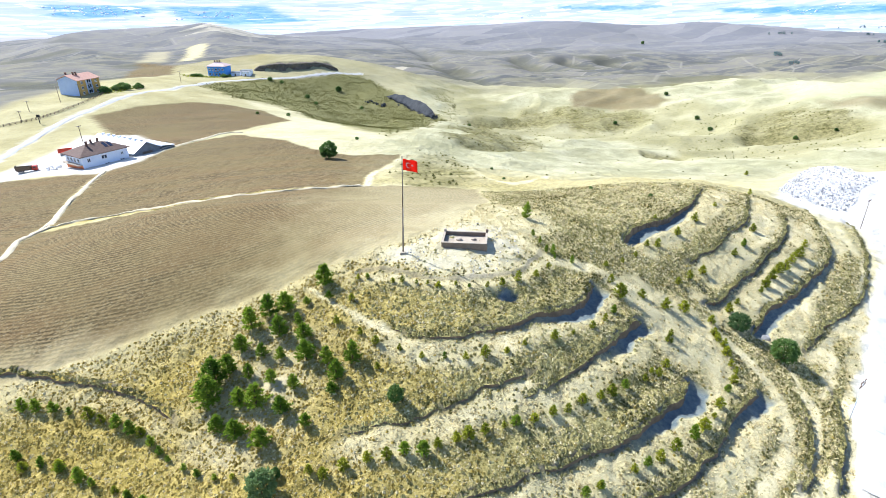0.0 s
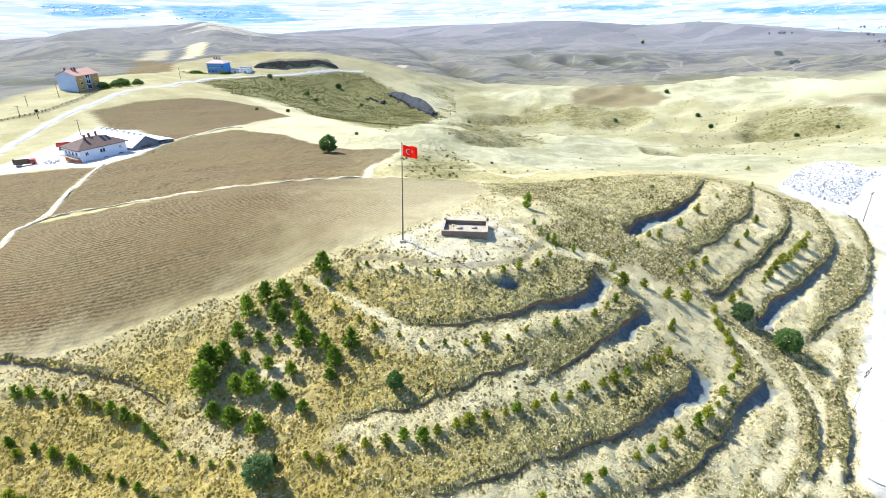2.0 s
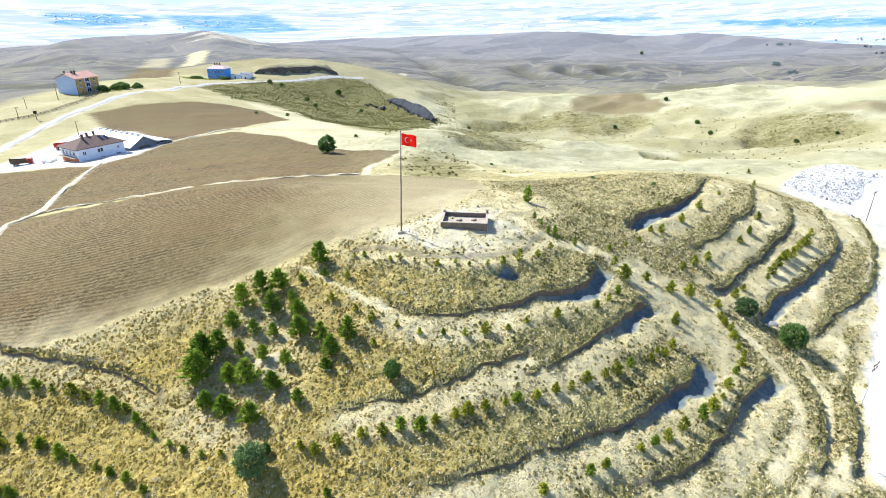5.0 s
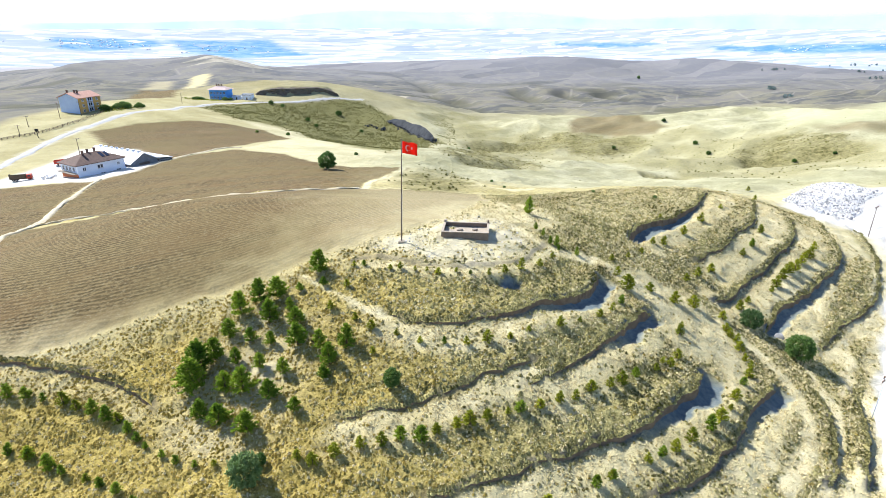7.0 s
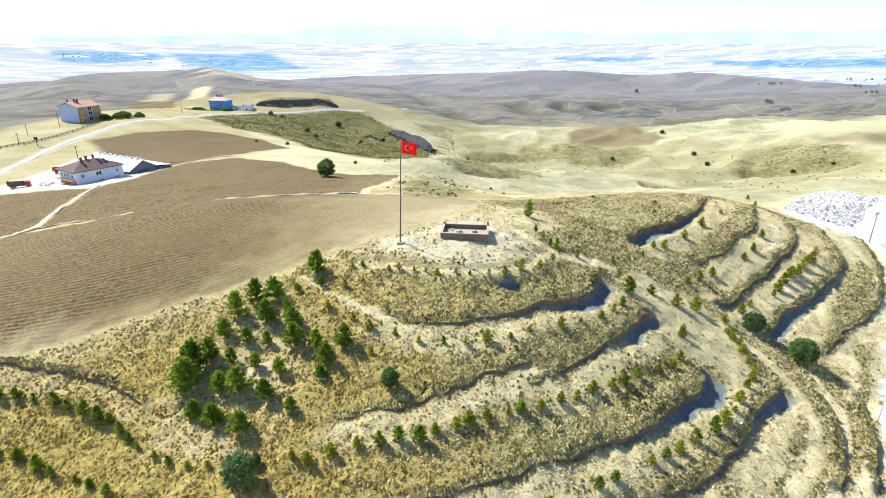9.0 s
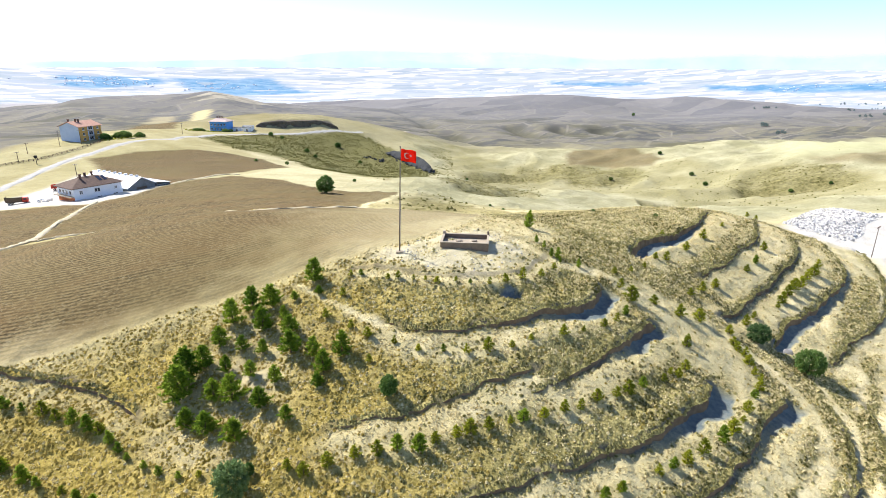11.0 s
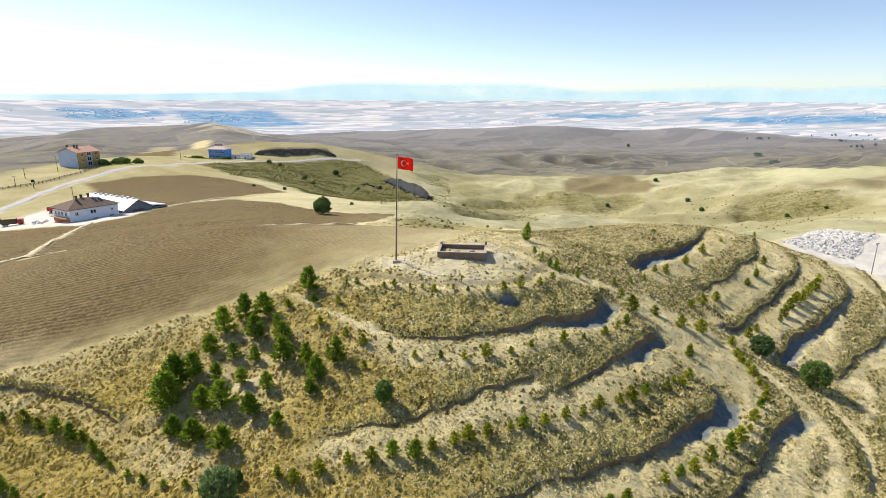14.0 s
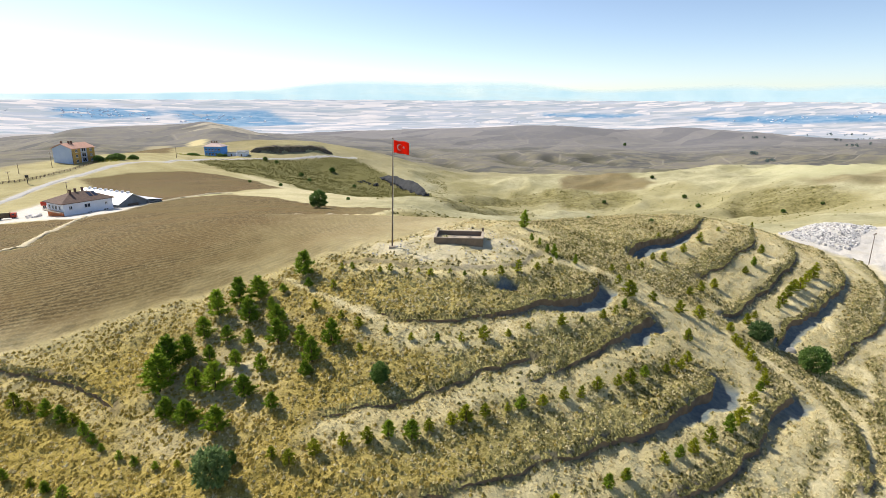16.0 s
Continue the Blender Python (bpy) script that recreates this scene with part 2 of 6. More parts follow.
GRASS_SAGE = grassy("grey_sage_scrub", (0.10, 0.096, 0.026), (0.55, 0.505, 0.235), 0.3)
POLE_PAINT = plain("weathered_pole_paint", (0.22, 0.18, 0.15), (0.15, 0.12, 0.10), 1.5, 0.7)
STEEL = plain("galvanised_steel", (0.42, 0.41, 0.40), (0.30, 0.29, 0.28), 3, 0.45, 0.7)
CLOTH = leafy("red_cloth", (0.82, 0.045, 0.02), (0.88, 0.06, 0.028), 0.7, 0.6)
WHITE_CLOTH = plain("white_cloth", (0.82, 0.80, 0.78), None, 4, 0.7)
EMBLEM = plain("faded_white_emblem", (0.72, 0.56, 0.53), None, 4, 0.7)
CONCRETE = plain("weathered_concrete", (0.25, 0.19, 0.14), (0.16, 0.125, 0.095), 0.9, 0.92, bump=0.4)
COPING = plain("pale_cement", (0.46, 0.40, 0.32), (0.34, 0.29, 0.23), 1.2, 0.9, bump=0.3)
def rubble_material():
    """Broken limestone: mostly chalk white, some stones weathered grey."""
    n = Nodes("limestone_rubble", 0.9)
    v = n.coords()
    island = n.add("ShaderNodeNewGeometry").outputs["Random Per Island"]
    white = n.blend(n.span(n.noise(v, 4, 4), 0.35, 0.65), (0.80, 0.79, 0.78), (0.62, 0.61, 0.60))
    col = n.blend(n.span(island, 0.5, 0.8), white, (0.27, 0.275, 0.29))
    return n.finish(col, n.noise(v, 9, 4), 0.5, 0.03)


ROCK = rubble_material()
BANK_EARTH = plain("dug_earth", (0.10, 0.085, 0.065), (0.18, 0.15, 0.11), 0.35, 0.95, bump=0.7, depth=0.3)
CUT_EARTH = plain("cut_earth", (0.24, 0.175, 0.115), (0.14, 0.10, 0.068), 1.2, 0.95, bump=0.4, depth=0.06, world_space=True)
DARK_ROCK = plain("dark_rock", (0.028, 0.033, 0.042), (0.075, 0.08, 0.085), 0.3, 0.95, bump=0.6)
PLASTER = plain("white_plaster", (0.80, 0.84, 0.91), (0.73, 0.77, 0.84), 0.4, 0.85)
PALE_BLUE = plain("pale_blue_plaster", (0.50, 0.60, 0.78), (0.42, 0.52, 0.72), 0.4, 0.85)
BLUE = plain("blue_plaster", (0.12, 0.36, 0.80), (0.09, 0.30, 0.72), 0.5, 0.8)
OCHRE = plain("ochre_plaster", (0.58, 0.37, 0.12), (0.48, 0.29, 0.09), 0.4, 0.85)
BRICK = plain("orange_brickwork", (0.55, 0.19, 0.08), (0.42, 0.14, 0.06), 1.5, 0.9)
SOOTY = plain("sooty_brickwork", (0.20, 0.115, 0.085), (0.12, 0.075, 0.06), 1.5, 0.9)
ROOF = plain("brown_roof_tiles", (0.17, 0.115, 0.095), (0.11, 0.075, 0.062), 1.4, 0.85, bump=0.5)
RED_ROOF = plain("red_roof_tiles", (0.55, 0.33, 0.26), (0.44, 0.25, 0.19), 1.2, 0.85, bump=0.5)
SHEET = plain("white_sheet_metal", (0.80, 0.82, 0.85), (0.70, 0.73, 0.78), 0.5, 0.4, 0.15)
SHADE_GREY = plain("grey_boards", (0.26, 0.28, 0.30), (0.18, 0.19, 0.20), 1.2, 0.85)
PANE = plain("dark_window_glass", (0.03, 0.04, 0.06), (0.05, 0.06, 0.08), 1, 0.12)
FRAME = plain("white_window_frame", (0.78, 0.78, 0.78), None, 2, 0.6)
PANEL = plain("solar_glass", (0.02, 0.03, 0.06), (0.03, 0.04, 0.07), 2, 0.15)
TIMBER = plain("weathered_timber", (0.20, 0.15, 0.11), (0.12, 0.09, 0.065), 4, 0.9)
RED_PAINT = plain("red_paint", (0.55, 0.06, 0.03), (0.42, 0.05, 0.03), 2, 0.5)
RUST = plain("green_brown_truck_body", (0.10, 0.085, 0.055), (0.16, 0.10, 0.06), 2, 0.7)
TYRE = plain("tyre_rubber", (0.02, 0.02, 0.02), (0.035, 0.035, 0.035), 5, 0.9)
CERAMIC = plain("brown_insulator", (0.20, 0.10, 0.06), None, 8, 0.3)


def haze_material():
    """Distant mountains whose pale haze is put in as a glow, thinning in patches and along their crest."""
    n = Nodes("hazy_mountain_glow", 1.0)
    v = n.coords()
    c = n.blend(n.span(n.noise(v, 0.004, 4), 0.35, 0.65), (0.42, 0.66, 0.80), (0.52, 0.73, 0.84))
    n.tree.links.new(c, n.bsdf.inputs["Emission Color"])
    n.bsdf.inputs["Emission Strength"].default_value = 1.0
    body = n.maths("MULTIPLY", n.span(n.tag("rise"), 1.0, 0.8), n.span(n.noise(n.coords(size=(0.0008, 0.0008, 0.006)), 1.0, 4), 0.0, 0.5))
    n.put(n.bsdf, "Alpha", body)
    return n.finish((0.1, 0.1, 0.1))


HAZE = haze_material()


# ---- lie of the land: broad fall of the valley, rounded swells, terraces cut into the knoll ----
FALL_Y = [-400, 0, 100, 220, 350, 500, 620, 800, 1000, 1400, 2000, 3000, 3600, 4480, 4950]
FALL_Z = [-30, 0, 8, -2, -18, -24, -44, -62, -76, -92, -112, -138, -102, 22, -130]
KNOLL_SWELLS = [
    [-0.2, -3.4, 4.2, -4.2, -3.6, -1.5, -0.9],
    [1.4, -1.9, -0.6, 2.4, 4.2, -1.8, -1.0],
    [1.8, 5.4, 2.8, 8.7, -7.2, -5.0, -3.0],
    [-0.9, 2.1, -0.8, -0.1, 4.5, 3.5, -6.2],
    [-0.9, 0.2, 2.5, -0.2, 2.2, 5.3, -1.4],
]
VALLEY_SWELLS = [
    [-1.0, -3.1, -1.0, 6.4, 0.8, 3.6, 1.8, 0.1],
    [-0.2, -1.6, -1.1, 2.8, -8.1, -1.9, -0.3, 0.9],
    [2.6, 6.5, 1.4, 2.8, -0.9, -7.1, 1.7, 6.6],
    [3.4, 12.1, 4.3, -6.0, -2.8, -6.0, 4.5, 7.1],
    [-0.8, 0.2, 0.1, -9.6, -4.6, -0.1, 0.4, 1.4],
    [1.4, 9.2, 17.2, 10.8, -1.4, -0.7, 0.5, 0.5],
]
FAR_SWELLS = [
    [0.0, 5.9, 10.1, -5.3, 0.8, 1.5],
    [1.6, 3.3, 0.8, -8.7, -0.6, 2.2],
    [6.1, 6.7, 0.2, -3.8, -0.1, 1.7],
    [6.0, 3.8, 2.0, 2.8, 0.1, -0.7],
]


def lattice(ix, iy, seed):
    n = (ix.astype(np.int64) * 374761393 + iy.astype(np.int64) * 668265263 + seed * 974711) & 0x7FFFFFFF
    n = ((n ^ (n >> 13)) * 1274126177) & 0x7FFFFFFF
    return ((n ^ (n >> 16)) & 0xFFFF) / 65535.0


def roll_noise(x, y, size, seed):
    """Smooth value noise from -1 to 1."""
    u, v = x / size, y / size
    iu, iv = np.floor(u), np.floor(v)
    fu, fv = u - iu, v - iv
    fu, fv = fu * fu * (3 - 2 * fu), fv * fv * (3 - 2 * fv)
    a = lattice(iu, iv, seed) * (1 - fu) + lattice(iu + 1, iv, seed) * fu
    b = lattice(iu, iv + 1, seed) * (1 - fu) + lattice(iu + 1, iv + 1, seed) * fu
    return 2 * (a * (1 - fv) + b * fv) - 1


def ease(v, lo, hi):
    s = np.clip((v - lo) / (hi - lo), 0, 1)
    return s * s * (3 - 2 * s)


def spline(points, n=8):
    """A smooth line through a few plan points."""
    p = np.array(points, float)
    p = np.vstack([2 * p[0] - p[1], p, 2 * p[-1] - p[-2]])
    s = np.linspace(0, 1, n, endpoint=False)[:, None]
    out = []
    for a, b, c, d in zip(p[:-3], p[1:-2], p[2:-1], p[3:]):
        out.append(0.5 * (2 * b + (c - a) * s + (2 * a - 5 * b + 4 * c - d) * s**2 + (3 * b - a - 3 * c + d) * s**3))
    return np.vstack(out + [p[-2:-1]])


def beside(line, x, y, reach):
    """Signed distance to a line (plus: on its right-hand side) and the way along it in metres, for points within reach."""
    dist, side = np.full(x.shape, 1e6), np.full(x.shape, 1e6)
    along = np.zeros(x.shape)
    lo, hi = line.min(0) - reach, line.max(0) + reach
    near = np.nonzero((x > lo[0]) & (x < hi[0]) & (y > lo[1]) & (y < hi[1]))
    px, py = x[near], y[near]
    best, sgn, way, run = np.full(px.shape, 1e6), np.ones(px.shape), np.zeros(px.shape), 0.0
    for (ax, ay), (bx, by) in zip(line[:-1], line[1:]):
        ex, ey = bx - ax, by - ay
        size = math.hypot(ex, ey) or 1e-6
        s = np.clip(((px - ax) * ex + (py - ay) * ey) / size**2, 0, 1)
        d = np.hypot(px - ax - s * ex, py - ay - s * ey)
        closer = d < best
        best = np.where(closer, d, best)
        sgn = np.where(closer, np.where(ex * (py - ay) - ey * (px - ax) > 0, -1.0, 1.0), sgn)
        way = np.where(closer, run + s * size, way)
        run += size
    dist[near], side[near], along[near] = best, sgn * best, way
    return side, along, run


def inside(poly, x, y, soft, grow=0.0):
    """1 inside a closed outline, 0 outside, fading over soft metres."""
    p = np.array(poly, float)
    lo, hi = p.min(0) - 4 * soft, p.max(0) + 4 * soft
    out = np.zeros(x.shape)
    near = np.nonzero((x > lo[0]) & (x < hi[0]) & (y > lo[1]) & (y < hi[1]))
    px, py = x[near], y[near]
    odd, dist = np.zeros(px.shape, bool), np.full(px.shape, 1e6)
    for (ax, ay), (bx, by) in zip(p, np.roll(p, -1, 0)):
        ex, ey = bx - ax, by - ay
        odd ^= ((ay > py) != (by > py)) & (px < ex * (py - ay) / ((by - ay) or 1e-9) + ax)
        s = np.clip(((px - ax) * ex + (py - ay) * ey) / (ex * ex + ey * ey + 1e-9), 0, 1)
        dist = np.minimum(dist, np.hypot(px - ax - s * ex, py - ay - s * ey))
    out[near] = ease(np.where(odd, dist, -dist) + grow, -soft, soft)
    return out


# terrace cuts, each from its west end to its east end: half height at both ends, reach uphill, bench width, fade at both ends, line
SUMMIT_CUTS = [
    (0.13, 0.12, 1.6, 2.0, 3, 3, [(-14.8, 74.1), (-11, 75.6), (-5.2, 74), (-0.5, 73), (5, 73.1), (10, 75), (13.9, 79.6), (16.4, 84.9)]),
    (0.10, 0.72, 3.5, 3.8, 6, 2, [(-10.6, 66), (-6.9, 64.1), (-3.6, 62.8), (0.9, 62.4), (4.5, 63.4), (8.1, 64.4), (12, 66.6), (16.1, 68.5), (20, 72.2), (23.4, 78.3)]),
    (0.11, 0.2, 3.5, 3.6, 5, 4, [(-14.8, 48.8), (-11.2, 50.2), (-8.3, 51.1), (-5.3, 51.5), (-2.3, 52.7), (0.8, 53.8), (4, 55.5), (7.4, 56.7), (10.9, 58.4), (12.7, 59.4)]),
]
SOUTH_CUTS = [
    (0.12, 0.66, 3.2, 4.0, 6, 2, [(5.8, 53.4), (11.2, 55.6), (15.7, 58.8), (19.2, 62), (23.1, 65.7), (26.8, 69.8), (29.9, 72.8)]),
    (0.14, 0.60, 4, 4.4, 5, 2, [(-5.2, 42.2), (-0.4, 42.7), (3.4, 43.9), (6.3, 45.1), (9.2, 46.1), (12.3, 47.4), (15.6, 48.7), (18.9, 50.1), (22.7, 52.4), (25.5, 54.9), (28.4, 57.2), (31.1, 59.3), (33.8, 63.6)]),
    (0.22, 0.50, 4, 4.6, 3, 3, [(19, 43.7), (22.2, 44.9), (25.9, 46.8), (30.2, 50), (33.8, 53.5), (37.5, 58), (41.9, 61.9), (45.7, 66)]),
]
NORTH_CUTS = [
    (0.66, 0.10, 4, 3.8, 2, 5, [(31.8, 93.9), (36.1, 99), (41.6, 102.8), (46.6, 107.2), (52.3, 112.8), (61.3, 126.8)]),
    (0.18, 0.2, 3.5, 3.6, 4, 4, [(42.6, 91.8), (49, 96.2), (52, 98.3), (56.2, 102.9), (61.3, 107.6), (66.4, 115.3), (72.3, 128.6)]),
    (0.30, 0.2, 4, 4, 4, 5, [(42.1, 81.7), (49.4, 87.1), (53.1, 90.9), (57.1, 93.9), (62.1, 98.8), (66.6, 102.6), (71.8, 109.8), (77.6, 120.9)]),
]
EAST_CUTS = [
    (0.42, 0.2, 4, 4.4, 3, 5, [(50.1, 78.4), (56.7, 85.5), (61.5, 89), (67.1, 93.4), (73.2, 98.2), (79.1, 104.4), (82.3, 111.6), (86.7, 122.8), (91.4, 134.5)]),
    (0.2, 0.18, 4, 4.4, 5, 5, [(57.3, 76.2), (67.4, 84.7), (74.6, 89.7), (79.8, 94.3), (85, 100.9), (93.3, 113.6), (98.1, 125.4), (98.9, 131.4)]),
    (0.25, 0.2, 2.5, 3, 3, 3, [(40.8, 47.1), (45.4, 52.5), (48.2, 56.6), (50.6, 61.7), (51, 65.6), (51.6, 69.2)]),
    (0.3, 0.2, 2.5, 2.5, 3, 3, [(45.8, 48), (49.7, 53.1), (54.7, 60.1), (58.1, 66.4), (59.5, 70.8)]),
]
WEST_CUTS = [
    (0.19, 0.19, 3, 2.5, 2, 4, [(-63.3, 62.4), (-58.2, 61.7), (-53.1, 60.9), (-47.3, 59.8), (-43.1, 58.7), (-38.8, 57.5), (-35, 55.1), (-31.3, 52.8)]),
]
TERRACES = SUMMIT_CUTS + SOUTH_CUTS + NORTH_CUTS + EAST_CUTS + WEST_CUTS
# foot of the dug bank behind the village road
BANK_LINE = spline([(-152, 474), (-126, 491), (-92, 509)])
TERRACE_LINES = [(spec, spline(line)) for *spec, line in TERRACES]


def swells(x, y):
    z = np.interp(y + ease(y, 1500, 3000) * (np.hypot(x, y) - y), FALL_Y, FALL_Z)
    for i, row in enumerate(KNOLL_SWELLS):
        for j, h in enumerate(row):
            z = z + h * np.exp(-((x + 75 - 29 * j) ** 2 + (y - 30 - 25 * i) ** 2) / (2 * 23**2))
    for i, row in enumerate(VALLEY_SWELLS):
        for j, h in enumerate(row):
            z = z + h * np.exp(-((x + 295 - 85 * j) ** 2 + (y - (140, 210, 290, 380, 480, 570)[i]) ** 2) / (2 * 68**2))
    for i, row in enumerate(FAR_SWELLS):
        for j, h in enumerate(row):
            z = z + h * np.exp(-((x + 700 - 280 * j) ** 2 + (y - (650, 850, 1100, 1400)[i]) ** 2) / (2 * 200**2))
    return z


def far_hills(x, y):
    far = ease(y, 560, 900) * (1 - ease(y, 2300, 3300)) + ease(np.abs(x), 330, 600) * ease(y, 150, 500) * (1 - ease(y, 520, 900))
    ridge = 1 - np.abs(roll_noise(x + 0.5 * y, 0.8 * y - 0.3 * x, 330, 3)) * 2
    z = far * (15 * ridge + 7 * roll_noise(x, y, 420, 5) + 2.5 * (1 - 2 * np.abs(roll_noise(x + y, y - 0.4 * x, 120, 7))))
    for hx, hy, rx, ry, h in HILLS:
        z = z + h * np.exp(-(((x - hx) / rx) ** 2 + ((y - hy) / ry) ** 2))
    return z


# separate hills and hollows further off: middle, half widths, height
HILLS = [(-650, 1500, 420, 200, 47), (420, 2050, 330, 220, 46), (940, 2000, 320, 220, 36), (-60, 2200, 700, 200, 22),
         (-2, 258, 30, 20, 3.5), (82, 312, 42, 22, 4), (32, 425, 40, 14, 5), (150, 330, 45, 20, 3.5)]
# ravines between the far hills: depth, half width, line
RAVINES = [(14, 34, spline([(17.5, 1141.9), (31.5, 709.1), (62.3, 667.8), (68.2, 577.7)])), (11, 26, spline([(149.9, 1292.6), (173.3, 1192.5), (184.8, 1054.4)])),
           (11, 26, spline([(238.9, 1240.1), (265.8, 1169.9), (292.5, 1095.8)])), (10, 26, spline([(323.8, 1221.9), (342.6, 1143.0), (372.2, 1113.7)])),
           (12, 30, spline([(-156.5, 1758.8), (-61.7, 1472.2), (1.0, 1151.5)])),
           (3.2, 8, spline([(2.5, 242.0), (16.3, 246.9), (31.8, 260.6), (47.8, 275.6)])), (2.2, 6, spline([(98.4, 278.4), (111.9, 275.9), (118.4, 267.3)])),
           (4.5, 12, spline([(6.3, 406), (35.0, 408), (48.1, 415), (77.8, 440), (101.9, 448)])), (4.0, 11, spline([(165, 314), (183.9, 308), (200.9, 302), (213.5, 295), (226, 288)]))]
RUBBLE = [(92.8, 148.6), (116, 180), (136.2, 202.2), (142.0, 196.7), (137.6, 181.8), (130.4, 161.9), (127.8, 158.3), (119.8, 154.0), (111.6, 143.1), (103.1, 135.0), (98.1, 136.5), (93.2, 140.5)]


def height(x, y):
    """Height of the ground in metres."""
    x, y = np.asarray(x, float), np.asarray(y, float)
    z = swells(x, y) + far_hills(x, y)
    for (a0, a1, up, bench, f0, f1), line in TERRACE_LINES:
        d, s, size = beside(line, x, y, max(up, bench) + 1)
        w = ease(s, 0, f0) * (1 - ease(s, size - f1, size))
        a = (a0 + (a1 - a0) * (s / size if a1 < a0 else (s / size) ** 2.2)) * (1 + 0.25 * roll_noise(s, 0 * s, 5, 11))
        d = d + 0.3 * roll_noise(x, y, 2.3, 12) + 0.12 * roll_noise(x, y, 0.9, 13)
        p = np.where(d < 0, ease(d, -up, -0.1), -ease(bench - d, 0, bench - 0.35))
        step = ease(d, -0.12, 0.2)
        p = np.where(np.abs(d) < 0.2, (1 - 2 * step) * np.abs(p), p)
        z = z + w * a * p - 0.9 * w * np.clip(a - 0.15, 0, 1) * ease(d, -0.05, 0.25) * (1 - ease(d, 1.1, 3.0))
    d, s, size = beside(BANK_LINE, x, y, 45)
    z = z + 4.8 * ease(-d, 0.5, 4.5) * (1 - ease(-d, 5, 40)) * ease(s, 0, 8) * (1 - ease(s, size - 6, size)) * (np.abs(d) < 44)
    close = 1 - ease(np.hypot(x, y - 80), 120, 260)
    close = close * (1 - 0.9 * inside(FIELDS["near"], x, y, 3))
    z = z + close * (0.2 * roll_noise(x, y, 3.1, 21) + 0.2 * roll_noise(x, y, 1.2, 22))
    rough = (1 - close) * (1 - ease(y, 1500, 2500)) * (0.35 + 0.65 * ease(y, 190, 330))
    hilly = ease(x, -60, 20) * ease(y, 215, 300) * (1 - ease(y, 900, 1300))
    z = z + hilly * (6.0 * (1 - 2 * np.abs(roll_noise(x + 0.35 * y, 0.7 * y, 95, 27))) - 1.0 + 1.5 * (1 - 2 * np.abs(roll_noise(x - 0.8 * y, y, 38, 28))))
    z = z + rough * (1.5 * roll_noise(x + 0.4 * y, y, 46, 23) + 0.8 * (1 - 2 * np.abs(roll_noise(x - 0.5 * y, 0.6 * y, 34, 24))) + 0.45 * roll_noise(x, y, 9, 25))
    humps = ease(x, -40, -5) * ease(y, 128, 150) * (1 - ease(y, 450, 650)) * (1 - ease(x, 260, 340))
    z = z + humps * (1.2 * (1 - 2 * np.abs(roll_noise(x + 0.3 * y, y - 0.4 * x, 24, 29))) + 0.3 * roll_noise(x, y, 6.5, 30))
    for deep, half, line in RAVINES:
        d, s, size = beside(line, x, y, 3 * half)
        z = z - deep * np.exp(-((np.minimum(np.abs(d), 1e3) / half) ** 2)) * ease(s, 0, 0.2 * size) * (1 - ease(s, 0.8 * size, size))
    away = x - PIT[0] - 0.6 * (y - PIT[1])
    z = z - 1.5 * np.exp(-((away / 2.0) ** 2)) * ease(PIT[1] + 0.9 - y, 0, 0.35) * (1 - ease(PIT[1] - y, 0.2, 1.8))
    z = z + 1.7 * inside(RUBBLE, x, y, 7) * (1 + 0.5 * roll_noise(x, y, 9, 26))
    return z


# ---- land use ----
FIELDS = {
    "near": [(-62.4, 58.8), (-59.6, 61.5), (-49.7, 64.9), (-39.4, 69.2), (-26, 74.5), (-19.8, 78.3), (-12.2, 81.1), (-6.2, 85.3), (1.4, 92), (7.4, 109.1), (6.1, 131.3), (-17.6, 127.6), (-47.1, 114.9), (-69.5, 109.9), (-83.2, 106.4), (-79.9, 91.1), (-85, 81.8)],
    "upper": [(-88, 114.7), (-76, 120.6), (-50.7, 124.1), (-19.9, 129.6), (-21, 160.1), (-14.1, 195.2), (-33.6, 188.5), (-45, 194.7), (-63.3, 217.9), (-87.1, 235.3), (-98.8, 212.7), (-104.8, 185.7), (-106.4, 171.4), (-97.1, 141.6)],
    "west": [(-164, 172), (-140.1, 169.7), (-124.1, 170.5), (-110.9, 172.2), (-103.4, 146.5), (-88.8, 112.3), (-81.9, 93.7), (-86.9, 84)],
    "middle": [(-165.9, 270.9), (-155.5, 292.9), (-138.6, 307.9), (-121.3, 318), (-102.8, 317.9), (-81.1, 292.1), (-89.4, 257.1), (-96.1, 243.5), (-104.9, 211.5), (-125.5, 231), (-140.3, 238.8)],
    "hill": [(-214.6, 394.6), (-427.6, 828.4), (-345.3, 775.4), (-205.2, 436.7)],
}
FIELDS["east"] = [(108.7, 489.6), (135.1, 539.7), (192.6, 644.2), (169.7, 487.7), (174.3, 466.7), (175.7, 444.7), (162.5, 430.6), (148.9, 433.8), (124.3, 454.5), (104.3, 456.5)]
